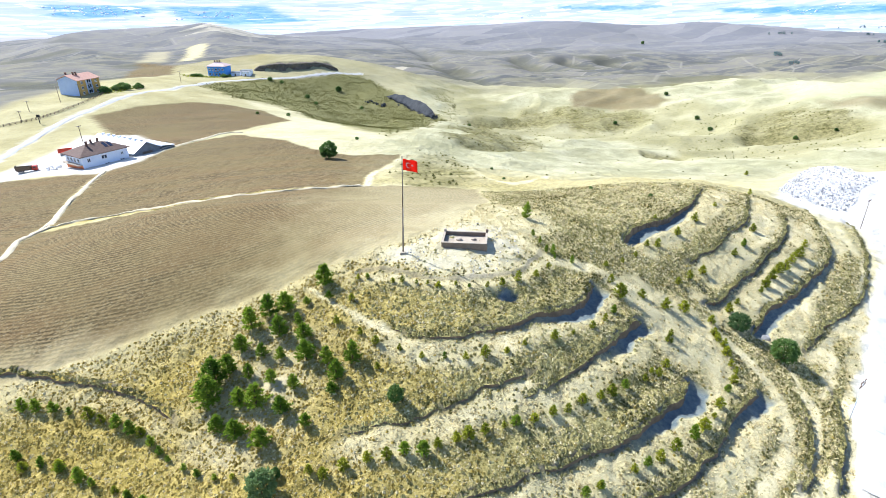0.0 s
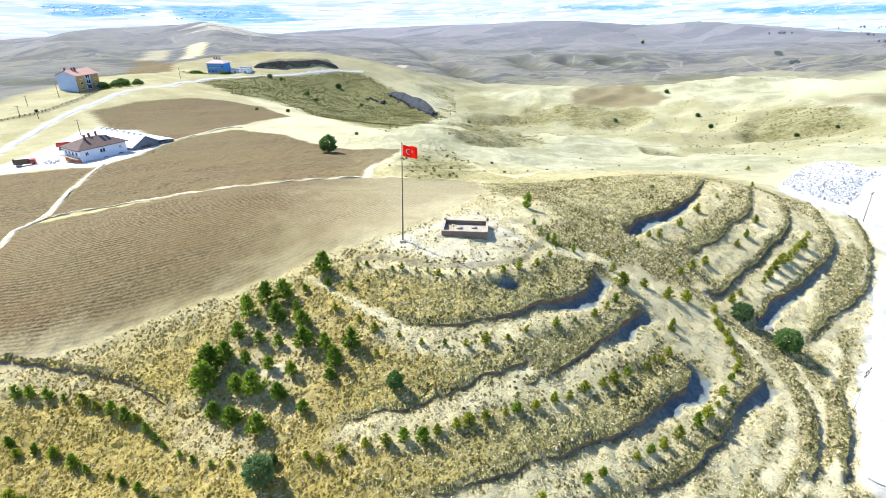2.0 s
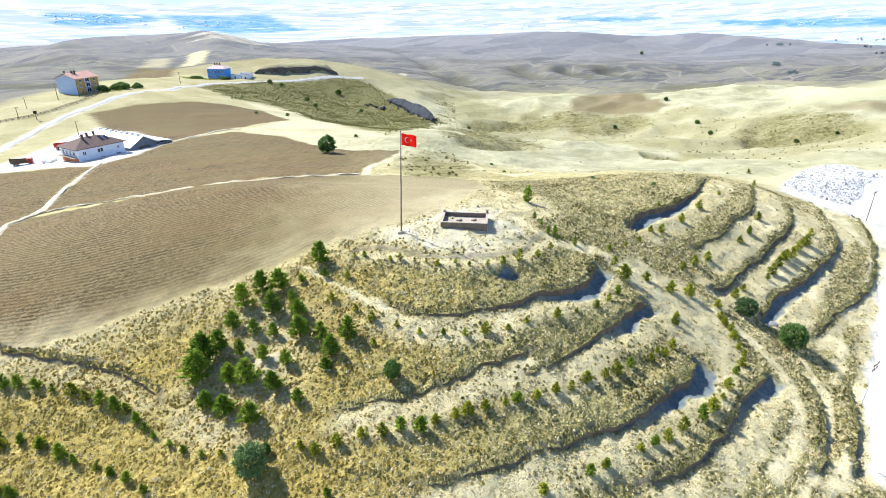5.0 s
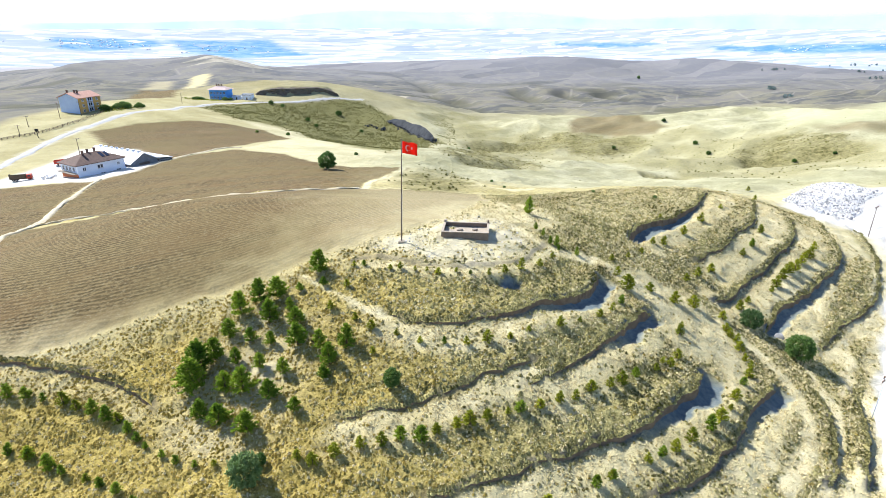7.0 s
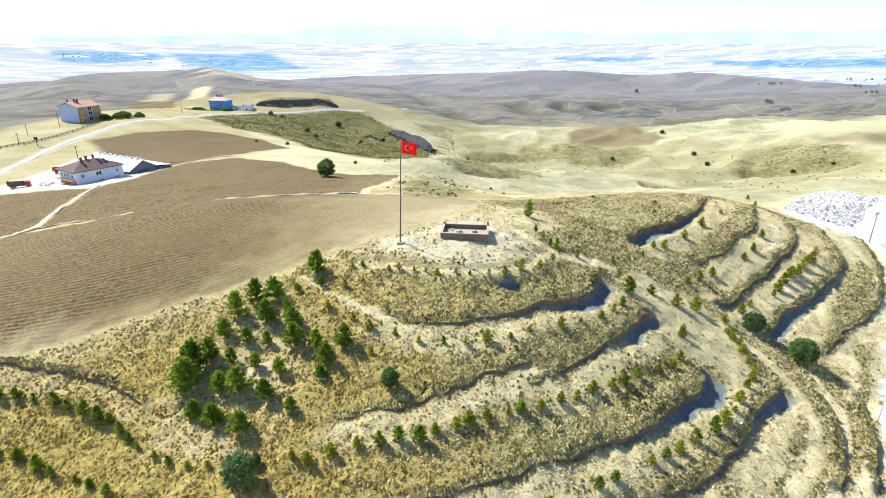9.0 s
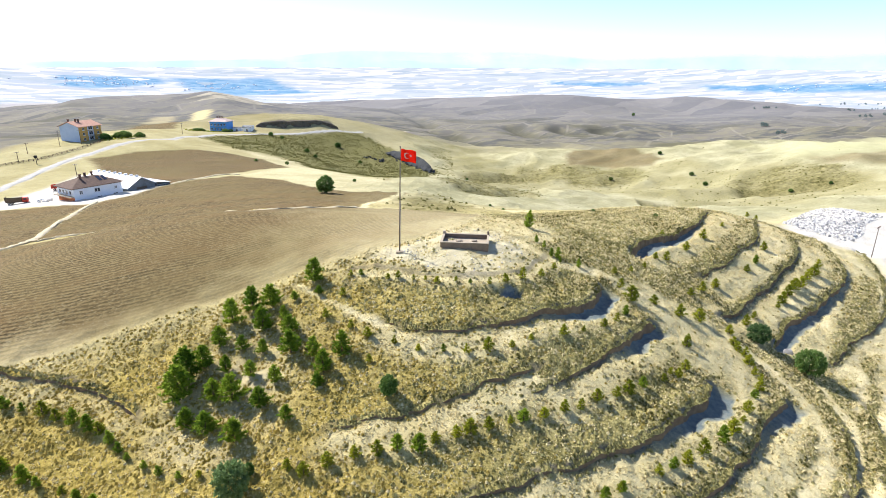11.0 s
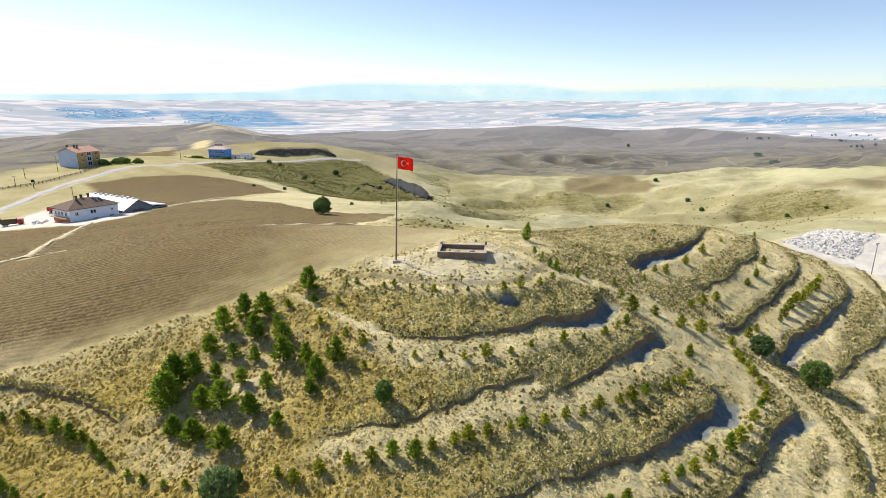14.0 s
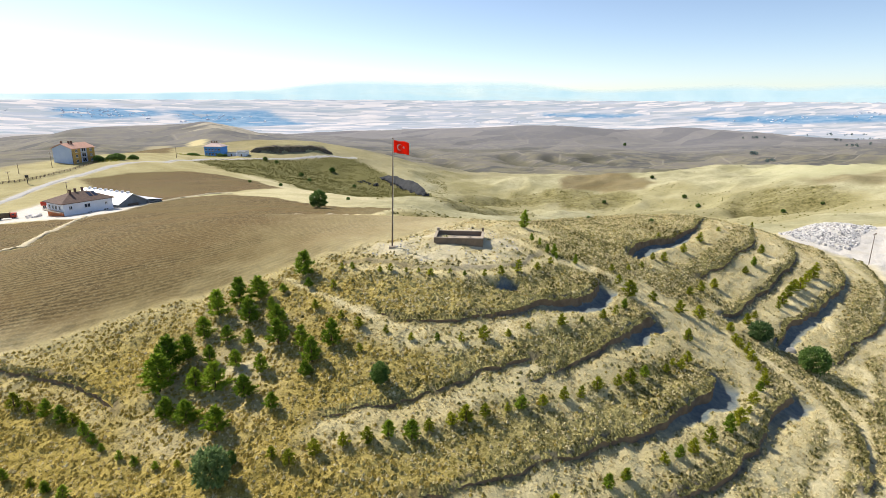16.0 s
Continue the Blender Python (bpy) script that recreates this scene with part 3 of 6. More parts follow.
OUTER_PATHS = [
    (0.8, [(-80.4, 83.7), (-80.4, 91.7), (-85.4, 109.8), (-74.2, 117.5), (-48, 117.3), (-34.1, 121.4), (-18.4, 128.9)]),
    (0.8, [(-85.4, 109.8), (-98.9, 142), (-108.8, 173.9)]),
    (0.9, [(-103.8, 209), (-98.4, 222.2), (-94, 241.3), (-87.4, 243.3)]),
    (2.0, [(-18.4, 128.9), (-20.2, 156.6), (-15.7, 178.1), (-11.1, 215.5), (1.1, 218.8), (8.3, 179.5), (13.4, 151.5), (22.1, 146.1), (47.7, 213.7), (69.1, 252.5), (83, 268.5)]),
    (4, [(68.7, 250.7), (78.5, 253.2), (77.9, 232), (70.7, 202.5)]),
    (0.8, [(73.9, 88.5), (66.1, 80.7), (60.3, 75.9)]),
    (0.9, [(53.9, 71.2), (53.5, 66.4), (52.1, 61.5), (48.2, 55.8), (43, 49.4), (38, 44.6)]),
]
TERRACE_PATHS = [
    (0.9, [(72.4, 84.4), (66.1, 80.8), (61.1, 72.2), (56, 66.9)]),
    (1.3, [(79.1, 90.9), (73.3, 83.3), (66.3, 73.4), (58.2, 64.8), (51, 53.8), (44.8, 47.7)]),
    (2.5, [(21.4, 81.4), (25.4, 81.2), (28.7, 75.8), (31.8, 75.8), (34, 73.4), (40.1, 75), (46.1, 82), (43.2, 84.4)]),
    (1.9, [(43.7, 76.9), (46.6, 71.9), (47.7, 66.4), (46.5, 60.5), (43.2, 54.1), (36.5, 47.2)]),
    (0.6, [(-19.6, 72.2), (-15.5, 69.0), (-11.1, 65.7), (-7.2, 63.3)]),
    (1.6, [(88.7, 106.4), (80.2, 94.2), (75.0, 88.2), (70.0, 85.2), (64.7, 79.8), (59.6, 76.2)]),
    (1.2, [(66.9, 82.7), (63.3, 75.8), (59.3, 71.0)]),
    (1.4, [(49.9, 53.1), (44.5, 48.1), (41.7, 45.6)]),
    (2.2, [(11, 87.5), (13.7, 84), (17.3, 81), (21.2, 80.9)]),
]
PATHS = OUTER_PATHS + TERRACE_PATHS
VILLAGE_ROAD = [(-155.6, 170.6), (-164.7, 203.2), (-169, 229.2), (-174.1, 261.4), (-173.2, 299.9), (-167, 324.3), (-165.3, 372), (-158.2, 422.1), (-121.2, 471.3), (-72.6, 519.1)]
QUARRY_ROAD = [(94.3, 104.8), (84.1, 92.5), (77.5, 83.7), (69.2, 72.6), (61, 61.9), (52.1, 49.1)]
YARD = [(-150.7, 169.2), (-150.1, 188.6), (-149.1, 199), (-149.2, 216), (-152.4, 236.7), (-129.6, 234.5), (-103.8, 209), (-104.6, 187.3), (-108.7, 172.3), (-129.3, 175.3), (-141.5, 171.6)]
PAD = [(-11.4, 77.8), (-7.8, 81.5), (-2.5, 84.4), (1.3, 89.3), (9.1, 90.2), (13, 82.5), (13.3, 78.9), (9.5, 75.2), (4.4, 73.6), (-2.3, 74.4), (-7.4, 76)]
STOCKYARD = [(86.6, 138.3), (110.9, 168.9), (130.9, 183.7), (141.8, 181.2), (185.1, 195.2), (119.6, 119.3), (104.2, 115.7), (94.2, 109.1), (99.9, 123.1), (93, 130)]
SCRUB = [(-165.2, 389.3), (-145.1, 445.9), (-72.4, 517.3), (-40.1, 482.3), (2.2, 411.9), (-14.3, 316.3), (-23.8, 246.3), (-56.2, 302.3), (-100.7, 356.1), (-128.3, 356.4)]
STRAW = [(-128.3, 356.4), (-100.7, 356.1), (-56.2, 302.3), (-23.8, 246.3), (-34.7, 204.8), (-45.4, 196.4), (-64.2, 221.3), (-87.4, 243.3), (-80, 290.2), (-102.8, 317.9)]
LOW_BENCH = [(44.5, 78.6), (49.7, 77.7), (51.6, 72.8), (52.8, 65.1), (48.9, 56), (43.3, 48.3), (31.4, 45.6), (41.8, 56.5), (46.7, 65.4), (44.3, 70.9)]
JUNCTION = [(25.9, 79.9), (29.2, 74.7), (30.7, 69.4), (30.2, 63.7), (33.9, 64.1), (36.7, 66.2), (35.3, 60.4), (34.2, 55.9), (40.3, 62.8), (42.8, 70.1), (42.6, 77.6), (41.4, 81.4), (36.6, 82.4), (31.5, 84.5)]
# darker scrub banks above the white road
DARK_BANKS = [[(57.6, 69.4), (63.6, 73.4), (59.7, 66.7), (49.3, 53.4), (46.9, 52.4), (52.3, 61.2)], [(48.6, 63.1), (49.4, 59.3), (44.4, 51.5), (38.8, 46.5), (35.3, 46.1), (40.6, 53.2)],
              [(62.8, 82.6), (71.1, 91.9), (83.2, 105.9), (86.9, 107.1), (80.1, 94.8), (73.7, 86.6), (66.4, 77.4), (61.6, 72.9), (63.3, 78.1)]]
PIT = (9.0, 70.4)
# irrigated land of the far plain
CROPS = [[(-2288, 3488), (-1766, 3661), (-1616, 3480), (-1883, 3182), (-2091, 3196)], [(-1690, 3648), (-1108, 3845), (-965, 3580), (-707, 3345), (-1091, 3126), (-1457, 3341)],
         [(700, 3849), (1322, 3678), (1295, 3600), (974, 3593), (681, 3743)], [(1569, 3496), (1929, 3400), (2478, 3163), (3300, 2700), (3100, 2500), (2347, 2985), (1921, 3102), (1539, 3347)]]
STUBBLE = [(-365.3, 819.9), (-544.9, 1267.6), (-507.6, 1286.7), (-480.6, 1181.4), (-357.1, 848.4)]
BEIGE = [(-433, 836.3), (-605.5, 1215.3), (-574.5, 1239.4), (-388.7, 824.1)]
OLIVE_PATCHES = [[(-10.6, 142.4), (-11.8, 175.1), (-7.5, 189.7), (0.4, 219.5), (7.5, 176.2), (8.1, 144.6), (0.8, 135.3), (-6, 132.1)],
                 [(1.3, 256.3), (29.3, 385.9), (49.7, 363), (49.4, 277.1), (29.4, 251.4), (16.3, 247.5), (2.5, 245.5)],
                 [(0.1, 348.7), (35.1, 410.3), (67.2, 463.7), (98.2, 459.5), (122.7, 447.8), (147, 427.5), (146.9, 401.7), (128.6, 391.7), (108.3, 389.4), (87.9, 406.4), (64.7, 415.3), (34, 396.4), (18, 330)],
                 [(168.8, 316.6), (171.6, 330), (190.6, 341.7), (205.4, 352.1), (221.7, 352.4), (225.4, 312.3), (222.3, 298.1), (201.7, 305.5), (184.4, 311)]]
PASTURE = [(257.5, 442.1), (270.4, 410), (742.3, 921.4), (282, 347.4), (241.2, 347), (232.8, 384)]
EAST_FALLOW = [(232.2, 353.7), (243.4, 340.4), (282, 347.4), (249.3, 304.1), (228.6, 327)]
GREY_EARTH = [(-30.2, 67.2), (-27.5, 68.2), (-18.8, 62.9), (-18.5, 55.6), (-19.3, 51.2), (-26.1, 51.1), (-30, 52.9), (-26.1, 58.9)]
SCREE = [(-32.2, 51), (-30.4, 52.4), (-25.7, 51.6), (-21, 48.6), (-19.9, 46.9), (-23.6, 47.4), (-28.8, 48.4)]


def land_use(x, y):
    """Shares of the surfaces, and of painted shade and haze, that the ground shows at each point."""
    wob = 0.6 * roll_noise(x, y, 4, 31) + 0.4 * roll_noise(x, y, 1.7, 32)
    near = (1 - ease(np.hypot(x - 5, y - 75), 95, 130))
    use = {}
    use["plough"] = np.maximum.reduce([(1.0 if y0 else 0.75) * inside(p, x + wob, y + wob, 1.0 if y0 else 4.0, 1.9 if y0 else 0.2) for p, y0 in ((q, k != "east") for k, q in FIELDS.items())] + [0.6 * inside(EAST_FALLOW, x, y, 6)])
    straw = 0.72 * ease(y, 118, 150) * (0.7 + 0.3 * roll_noise(x, y, 28, 33) + 0.25 * roll_noise(x, y, 9, 39)) * (1 - ease(y, 420, 620))
    straw = np.maximum(straw, 0.55 * (1 - near) * (1 - ease(y, 350, 600)))
    earth, floor_shade = np.zeros(x.shape), np.zeros(x.shape)
    for (a0, a1, up, bench, f0, f1), line in TERRACE_LINES:
        wide = bench + (2.4 if line[0, 0] > 30 and line[0, 1] > 75 else 0.4)
        d, s, size = beside(line, x, y, wide + 2)
        w = ease(s, -0.5, f0) * (1 - ease(s, size - f1, size + 0.5))
        d = d + 0.5 * roll_noise(x, y, 2.3, 12)
        straw = np.maximum(straw, (0.95 if line[0, 0] > 22 else 0.74 if line[0, 0] > -30 else 0.4) * (0.88 + 0.25 * roll_noise(x, y, 2.6, 50)) * w * ease(d, 0.4, 1.0) * (1 - ease(d, wide - 0.8, wide + 1.5)))
        a = a0 + (a1 - a0) * (s / size if a1 < a0 else (s / size) ** 2.2)
        earth = np.maximum(earth, 0.9 * np.clip(a / 0.22, 0, 1) * w * ease(d, -0.5, -0.2) * (1 - ease(d, 0.25, 0.7)))
        # painted shadow along the foot of the deeper cuts
        floor_shade = np.maximum(floor_shade, 0.9 * ease(a, 0.2, 0.42) * w * ease(d, -0.25, 0.05) * (1 - ease(d + 0.3 * roll_noise(x, y, 1.1, 44) - 1.3 * ease(a, 0.28, 0.46), 1.0, 1.6)))
    trod = np.zeros(x.shape)
    for width, line in PATHS:
        d = np.abs(beside(spline(line), x, y, width * 2 + 2)[0])
        trod = np.maximum(trod, 1 - ease(d + wob * 0.6, width * 0.25, width * 0.85))
    straw = np.maximum(straw, 0.95 * trod)
    straw = np.maximum(straw, inside(STRAW, x, y, 4) * 0.95)
    straw = np.maximum(straw, 0.15 * inside(LOW_BENCH, x + wob, y + wob, 2.5))
    straw = np.maximum(straw, 1.0 * inside(JUNCTION, x + wob, y + wob, 1.8))
    pad = inside(PAD, x + wob, y + wob, 1.6)
    straw = np.maximum(straw, 0.62 * inside(PAD, x + 2 * wob, y + 2 * wob, 3.0, 1.5))
    straw = np.maximum(straw, 0.8 * (1 - ease(np.hypot((x - 4) / 1.4, y - 95), 9, 15)))
    rim = inside(FIELDS["near"], x + 2 * wob, y + 2 * wob, 6, 5)
    straw = np.maximum(straw, 0.72 * rim * near)
    straw = np.maximum(straw, 0.3 * ease(x, 12, 26) * ease(y + 4 * wob, 96, 108))
    straw = np.maximum(straw, 0.25 * inside(GREY_EARTH, x + 2 * wob, y + 2 * wob, 3, 3))
    for q in DARK_BANKS:
        straw = straw * (1 - 0.95 * inside(q, x + 2 * wob, y + 2 * wob, 1.6, 0.5) * (1 - trod))
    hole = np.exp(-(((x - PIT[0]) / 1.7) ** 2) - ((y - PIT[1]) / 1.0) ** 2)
    # the pit floor takes the same painted shadow
    floor_shade = np.maximum(floor_shade, ease(hole, 0.3, 0.6))
    straw = straw * (1 - 0.5 * ease(-x, 105, 140) * (1 - inside(STRAW, x, y, 6))) * (1 - floor_shade)
    use["straw"] = np.clip(straw, 0, 1)
    gravel = np.maximum(inside(YARD, x, y, 2), inside(STOCKYARD, x + wob, y + wob, 3))
    gravel = np.maximum(gravel, 0.3 * pad * (0.75 + 0.4 * roll_noise(x, y, 1.9, 34)))
    gravel = np.maximum(gravel, 0.28 * inside(GREY_EARTH, x + 2 * wob, y + 2 * wob, 2.5) * (0.6 + 0.6 * roll_noise(x, y, 1.6, 35)))
    for line, width in ((VILLAGE_ROAD, 0.8), (QUARRY_ROAD, 2.0)):
        d = np.abs(beside(spline(line), x, y, 14)[0])
        gravel = np.maximum(gravel, 0.8 * (1 - ease(d + wob, width, width + 1.4)))
    gravel = np.maximum(gravel, 0.16 * inside(SCREE, x + wob, y + wob, 1.0) * (0.7 + 0.5 * roll_noise(x, y, 1.3, 49)))
    use["gravel"] = np.clip(gravel, 0, 1)
    use["floor_shade"] = floor_shade
    use["earth"] = earth * (1 - 0.5 * use["gravel"])
    hollow = ease(x, -40, 20) * ease(y, 205, 260) * (1 - ease(y, 700, 1000))
    hollow = hollow * ease(np.abs(roll_noise(x + 0.35 * y, 0.7 * y, 95, 27)) + 0.25 * roll_noise(x, y, 14, 40), 0.42, 0.75)
    use["scrub"] = np.maximum(inside(SCRUB, x + 4 * wob, y + 4 * wob, 5), 0.65 * hollow)
    use["far"] = np.maximum.reduce([ease(y + 120 * roll_noise(x, y, 160, 36) + 40 * roll_noise(x, y, 50, 43), 400, 820), ease(-x + 12 * roll_noise(x, y, 40, 37) - 0.06 * (y - 240), 196, 214) * ease(y, 150, 240), ease(-x + 14 * roll_noise(x, y, 40, 37), 150, 175) * ease(y, 520, 560)])
    olive = np.maximum.reduce([inside(q, x + 4 * wob, y + 4 * wob, 4.5, 2) for q in OLIVE_PATCHES])
    use["olive"] = 0.95 * np.clip(olive * (0.8 + 0.4 * roll_noise(x, y, 7, 45)), 0, 1)
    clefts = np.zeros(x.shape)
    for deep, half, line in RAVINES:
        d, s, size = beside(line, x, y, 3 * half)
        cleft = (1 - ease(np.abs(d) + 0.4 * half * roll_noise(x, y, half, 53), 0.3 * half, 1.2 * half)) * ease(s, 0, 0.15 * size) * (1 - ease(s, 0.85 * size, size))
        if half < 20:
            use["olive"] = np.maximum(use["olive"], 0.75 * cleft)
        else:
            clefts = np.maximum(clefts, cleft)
    use["sage"] = 0.9 * ease(x + 0.3 * (y - 60) + 6 * wob, -22, 12) * (1 - 0.4 * ease(y, 128, 150))
    use["dun"] = (0.5 + 0.42 * ease(x + 15 * wob, -45, -5)) * ease(y + 20 * wob, 140, 215) * (1 - use["far"])
    use["dun"] = use["dun"] * (1 - 0.9 * use["scrub"])
    use["pasture"] = 0.6 * inside(PASTURE, x, y, 18)
    use["stubble"] = np.maximum(inside(STUBBLE, x, y, 4), 0.45 * inside(BEIGE, x, y, 4))
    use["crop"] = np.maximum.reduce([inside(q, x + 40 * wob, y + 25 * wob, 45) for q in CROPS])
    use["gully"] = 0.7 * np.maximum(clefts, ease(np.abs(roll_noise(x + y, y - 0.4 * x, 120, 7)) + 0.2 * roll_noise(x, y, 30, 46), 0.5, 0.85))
    # share of painted haze, growing with distance
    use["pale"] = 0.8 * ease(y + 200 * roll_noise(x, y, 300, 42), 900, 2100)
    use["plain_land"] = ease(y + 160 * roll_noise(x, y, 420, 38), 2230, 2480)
    use["plough"] = use["plough"] * (1 - use["gravel"]) * (1 - trod) * (1 - 0.35 * ease(x + 6 * wob, -36, -8) * near) * (1 - 0.5 * near * ease(np.hypot(x + 63, y - 142) + 3 * wob, 73, 83))
    use["scrub"] = use["scrub"] * (1 - use["plough"]) * (1 - trod)
    return use


def grid_lines(lo, hi, step, start, end, grow):
    """Even lines from lo to hi, and wider and wider ones out to start and end."""
    mid = list(np.arange(lo, hi, step))
    out, s, v = [], step, mid[-1]
    while v < end:
        s *= grow
        v += s
        out.append(v)
    low, s, v = [], step, lo
    while v > start:
        s *= grow if start > -3000 else grow
        v -= s
        low.append(v)
    return np.array(low[::-1] + mid + out)


GX = grid_lines(-64, 88, 0.45, -5200, 5200, 1.022)
GY = grid_lines(37, 128, 0.45, -60, 4900, 1.0125)
GY = np.concatenate([[-900, -400, -200, -110], GY])
MX, MY = np.meshgrid(GX, GY)
MZ = height(MX, MY)


def on_ground(x, y):
    """Height of the finished ground sheet at one point or many."""
    x, y = np.asarray(x, float), np.asarray(y, float)
    i = np.clip(np.searchsorted(GX, x) - 1, 0, len(GX) - 2)
    j = np.clip(np.searchsorted(GY, y) - 1, 0, len(GY) - 2)
    u, v = (x - GX[i]) / (GX[i + 1] - GX[i]), (y - GY[j]) / (GY[j + 1] - GY[j])
    return MZ[j, i] * (1 - u) * (1 - v) + MZ[j, i + 1] * u * (1 - v) + MZ[j + 1, i] * (1 - u) * v + MZ[j + 1, i + 1] * u * v


def quick_mesh(name, verts, faces, material, smooth=False):
    """A mesh from arrays whose faces all have the same number of corners."""
    verts, faces = np.asarray(verts, np.float32), np.asarray(faces, np.int32)
    me = bpy.data.meshes.new(name)
    me.vertices.add(len(verts))
    me.vertices.foreach_set("co", verts.ravel())
    k = faces.shape[1]
    me.loops.add(faces.size)
    me.loops.foreach_set("vertex_index", faces.ravel())
    me.polygons.add(len(faces))
    me.polygons.foreach_set("loop_start", np.arange(0, faces.size, k, dtype=np.int32))
    me.polygons.foreach_set("use_smooth", np.full(len(faces), smooth))
    me.materials.append(material)
    me.update(calc_edges=True)
    return me


def build_ground():
    ny, nx = MX.shape
    idx = np.arange(nx * ny).reshape(ny, nx)
    faces = np.stack([idx[:-1, :-1], idx[:-1, 1:], idx[1:, 1:], idx[1:, :-1]], -1).reshape(-1, 4)
    me = quick_mesh("ground", np.stack([MX, MY, MZ], -1).reshape(-1, 3), faces, GROUND, True)
    for name, share in land_use(MX, MY).items():
        layer = me.attributes.new(name, "FLOAT", "POINT")
        layer.data.foreach_set("value", np.clip(share, 0, 1).astype(np.float32).ravel())
    near = inside(FIELDS["near"], MX, MY, 2, 1.5) > 0.5
    layer = me.attributes.new("row_at", "FLOAT", "POINT")
    layer.data.foreach_set("value", np.where(near, np.hypot(MX + 63, MY - 142), 0.16 * MX + MY).astype(np.float32).ravel())
    return tagged(new("ground", me), "dry terraced steppe hillside with ploughed fields and a far plain", "ground", kind="structure")


ground = build_ground()


def ribbon(name, line, width, lift, material, label, wobble=0.25):
    """A strip laid on the ground along a smooth line."""
    p = spline(line, 40)
    t = np.gradient(p, axis=0)
    t /= np.linalg.norm(t, axis=1)[:, None]
    side = np.stack([t[:, 1], -t[:, 0]], 1)
    cols = np.linspace(-1, 1, 7)
    verts = []
    for k, (c, s) in enumerate(zip(p, side)):
        for u in cols:
            w = width / 2 * (u + wobble * roll_noise(np.array([k * 0.35]), np.array([u * 9.0]), 3, 41)[0] * abs(u))
            q = c + s * w
            verts.append((q[0], q[1], float(on_ground(*q)) + lift * (1 - 0.9 * abs(u) ** 4)))
    n = len(cols)
    faces = [(i * n + j, i * n + j + 1, (i + 1) * n + j + 1, (i + 1) * n + j) for i in range(len(p) - 1) for j in range(n - 1)]
    return tagged(new(name, quick_mesh(name, verts, faces, material, True)), label, "road", kind="structure")


ribbon("road", VILLAGE_ROAD, 3.4, 0.22, LANE, "pale gravel village road over the hillside")
ribbon("road", QUARRY_ROAD, 4.6, 0.14, ROAD, "white crushed-stone road below the terraces")
for width, line in PATHS[:3]:
    ribbon("footpath", line, 1.7 * width, 0.32, PATHM, "pale trodden earth path between the fields", 0.5)


def build_bank(points, tall, back, name, material, label, category):
    """A steep broken face of earth or rock above a line on the ground."""
    p = spline(points, 40)
    n, rows, verts = len(p), 9, []
    for k in range(rows):
        f = k / (rows - 1)
        for i, (x, y) in enumerate(p):
            e = math.sin(math.pi * min(1, max(0, i / (n - 1)))) ** 0.35
            j = 1.1 * roll_noise(np.array([i * 1.0]), np.array([k * 1.5]), 2.5, 61)[0] + 1.6 * roll_noise(np.array([i * 1.0]), np.array([0.0]), 9, 62)[0]
            z0 = float(on_ground(x, y - 2)) - 0.6
            verts.append((x - 0.5 * f - 0.4 * j, y + 1.3 * f + 0.5 * j, z0 + f * (0.6 + (tall + 0.12 * tall * roll_noise(np.array([i * 1.0]), np.array([3.0]), 7, 63)[0]) * e)))
    for i, (x, y) in enumerate(p):
        verts.append((x + back[0], y + back[1], float(on_ground(x + back[0], y + back[1])) - 0.2))
    faces = [(k * n + i, k * n + i + 1, (k + 1) * n + i + 1, (k + 1) * n + i) for k in range(rows) for i in range(n - 1)]
    return tagged(new(name, quick_mesh(name, verts, faces, material, False)), label, category, kind="structure")


build_bank([(-153, 473.5), (-126, 490.5), (-91, 508.5)], 5.6, (-5, 9), "earth_bank", BANK_EARTH, "dark dug earth bank behind the village road", "bank")
build_bank([(-41, 469), (-26, 450), (-14, 428), (-5, 412)], 6.5, (-7, 2), "rock_face", DARK_ROCK, "dark broken rock face at the end of the scrub slope", "cliff")


LIPS = []


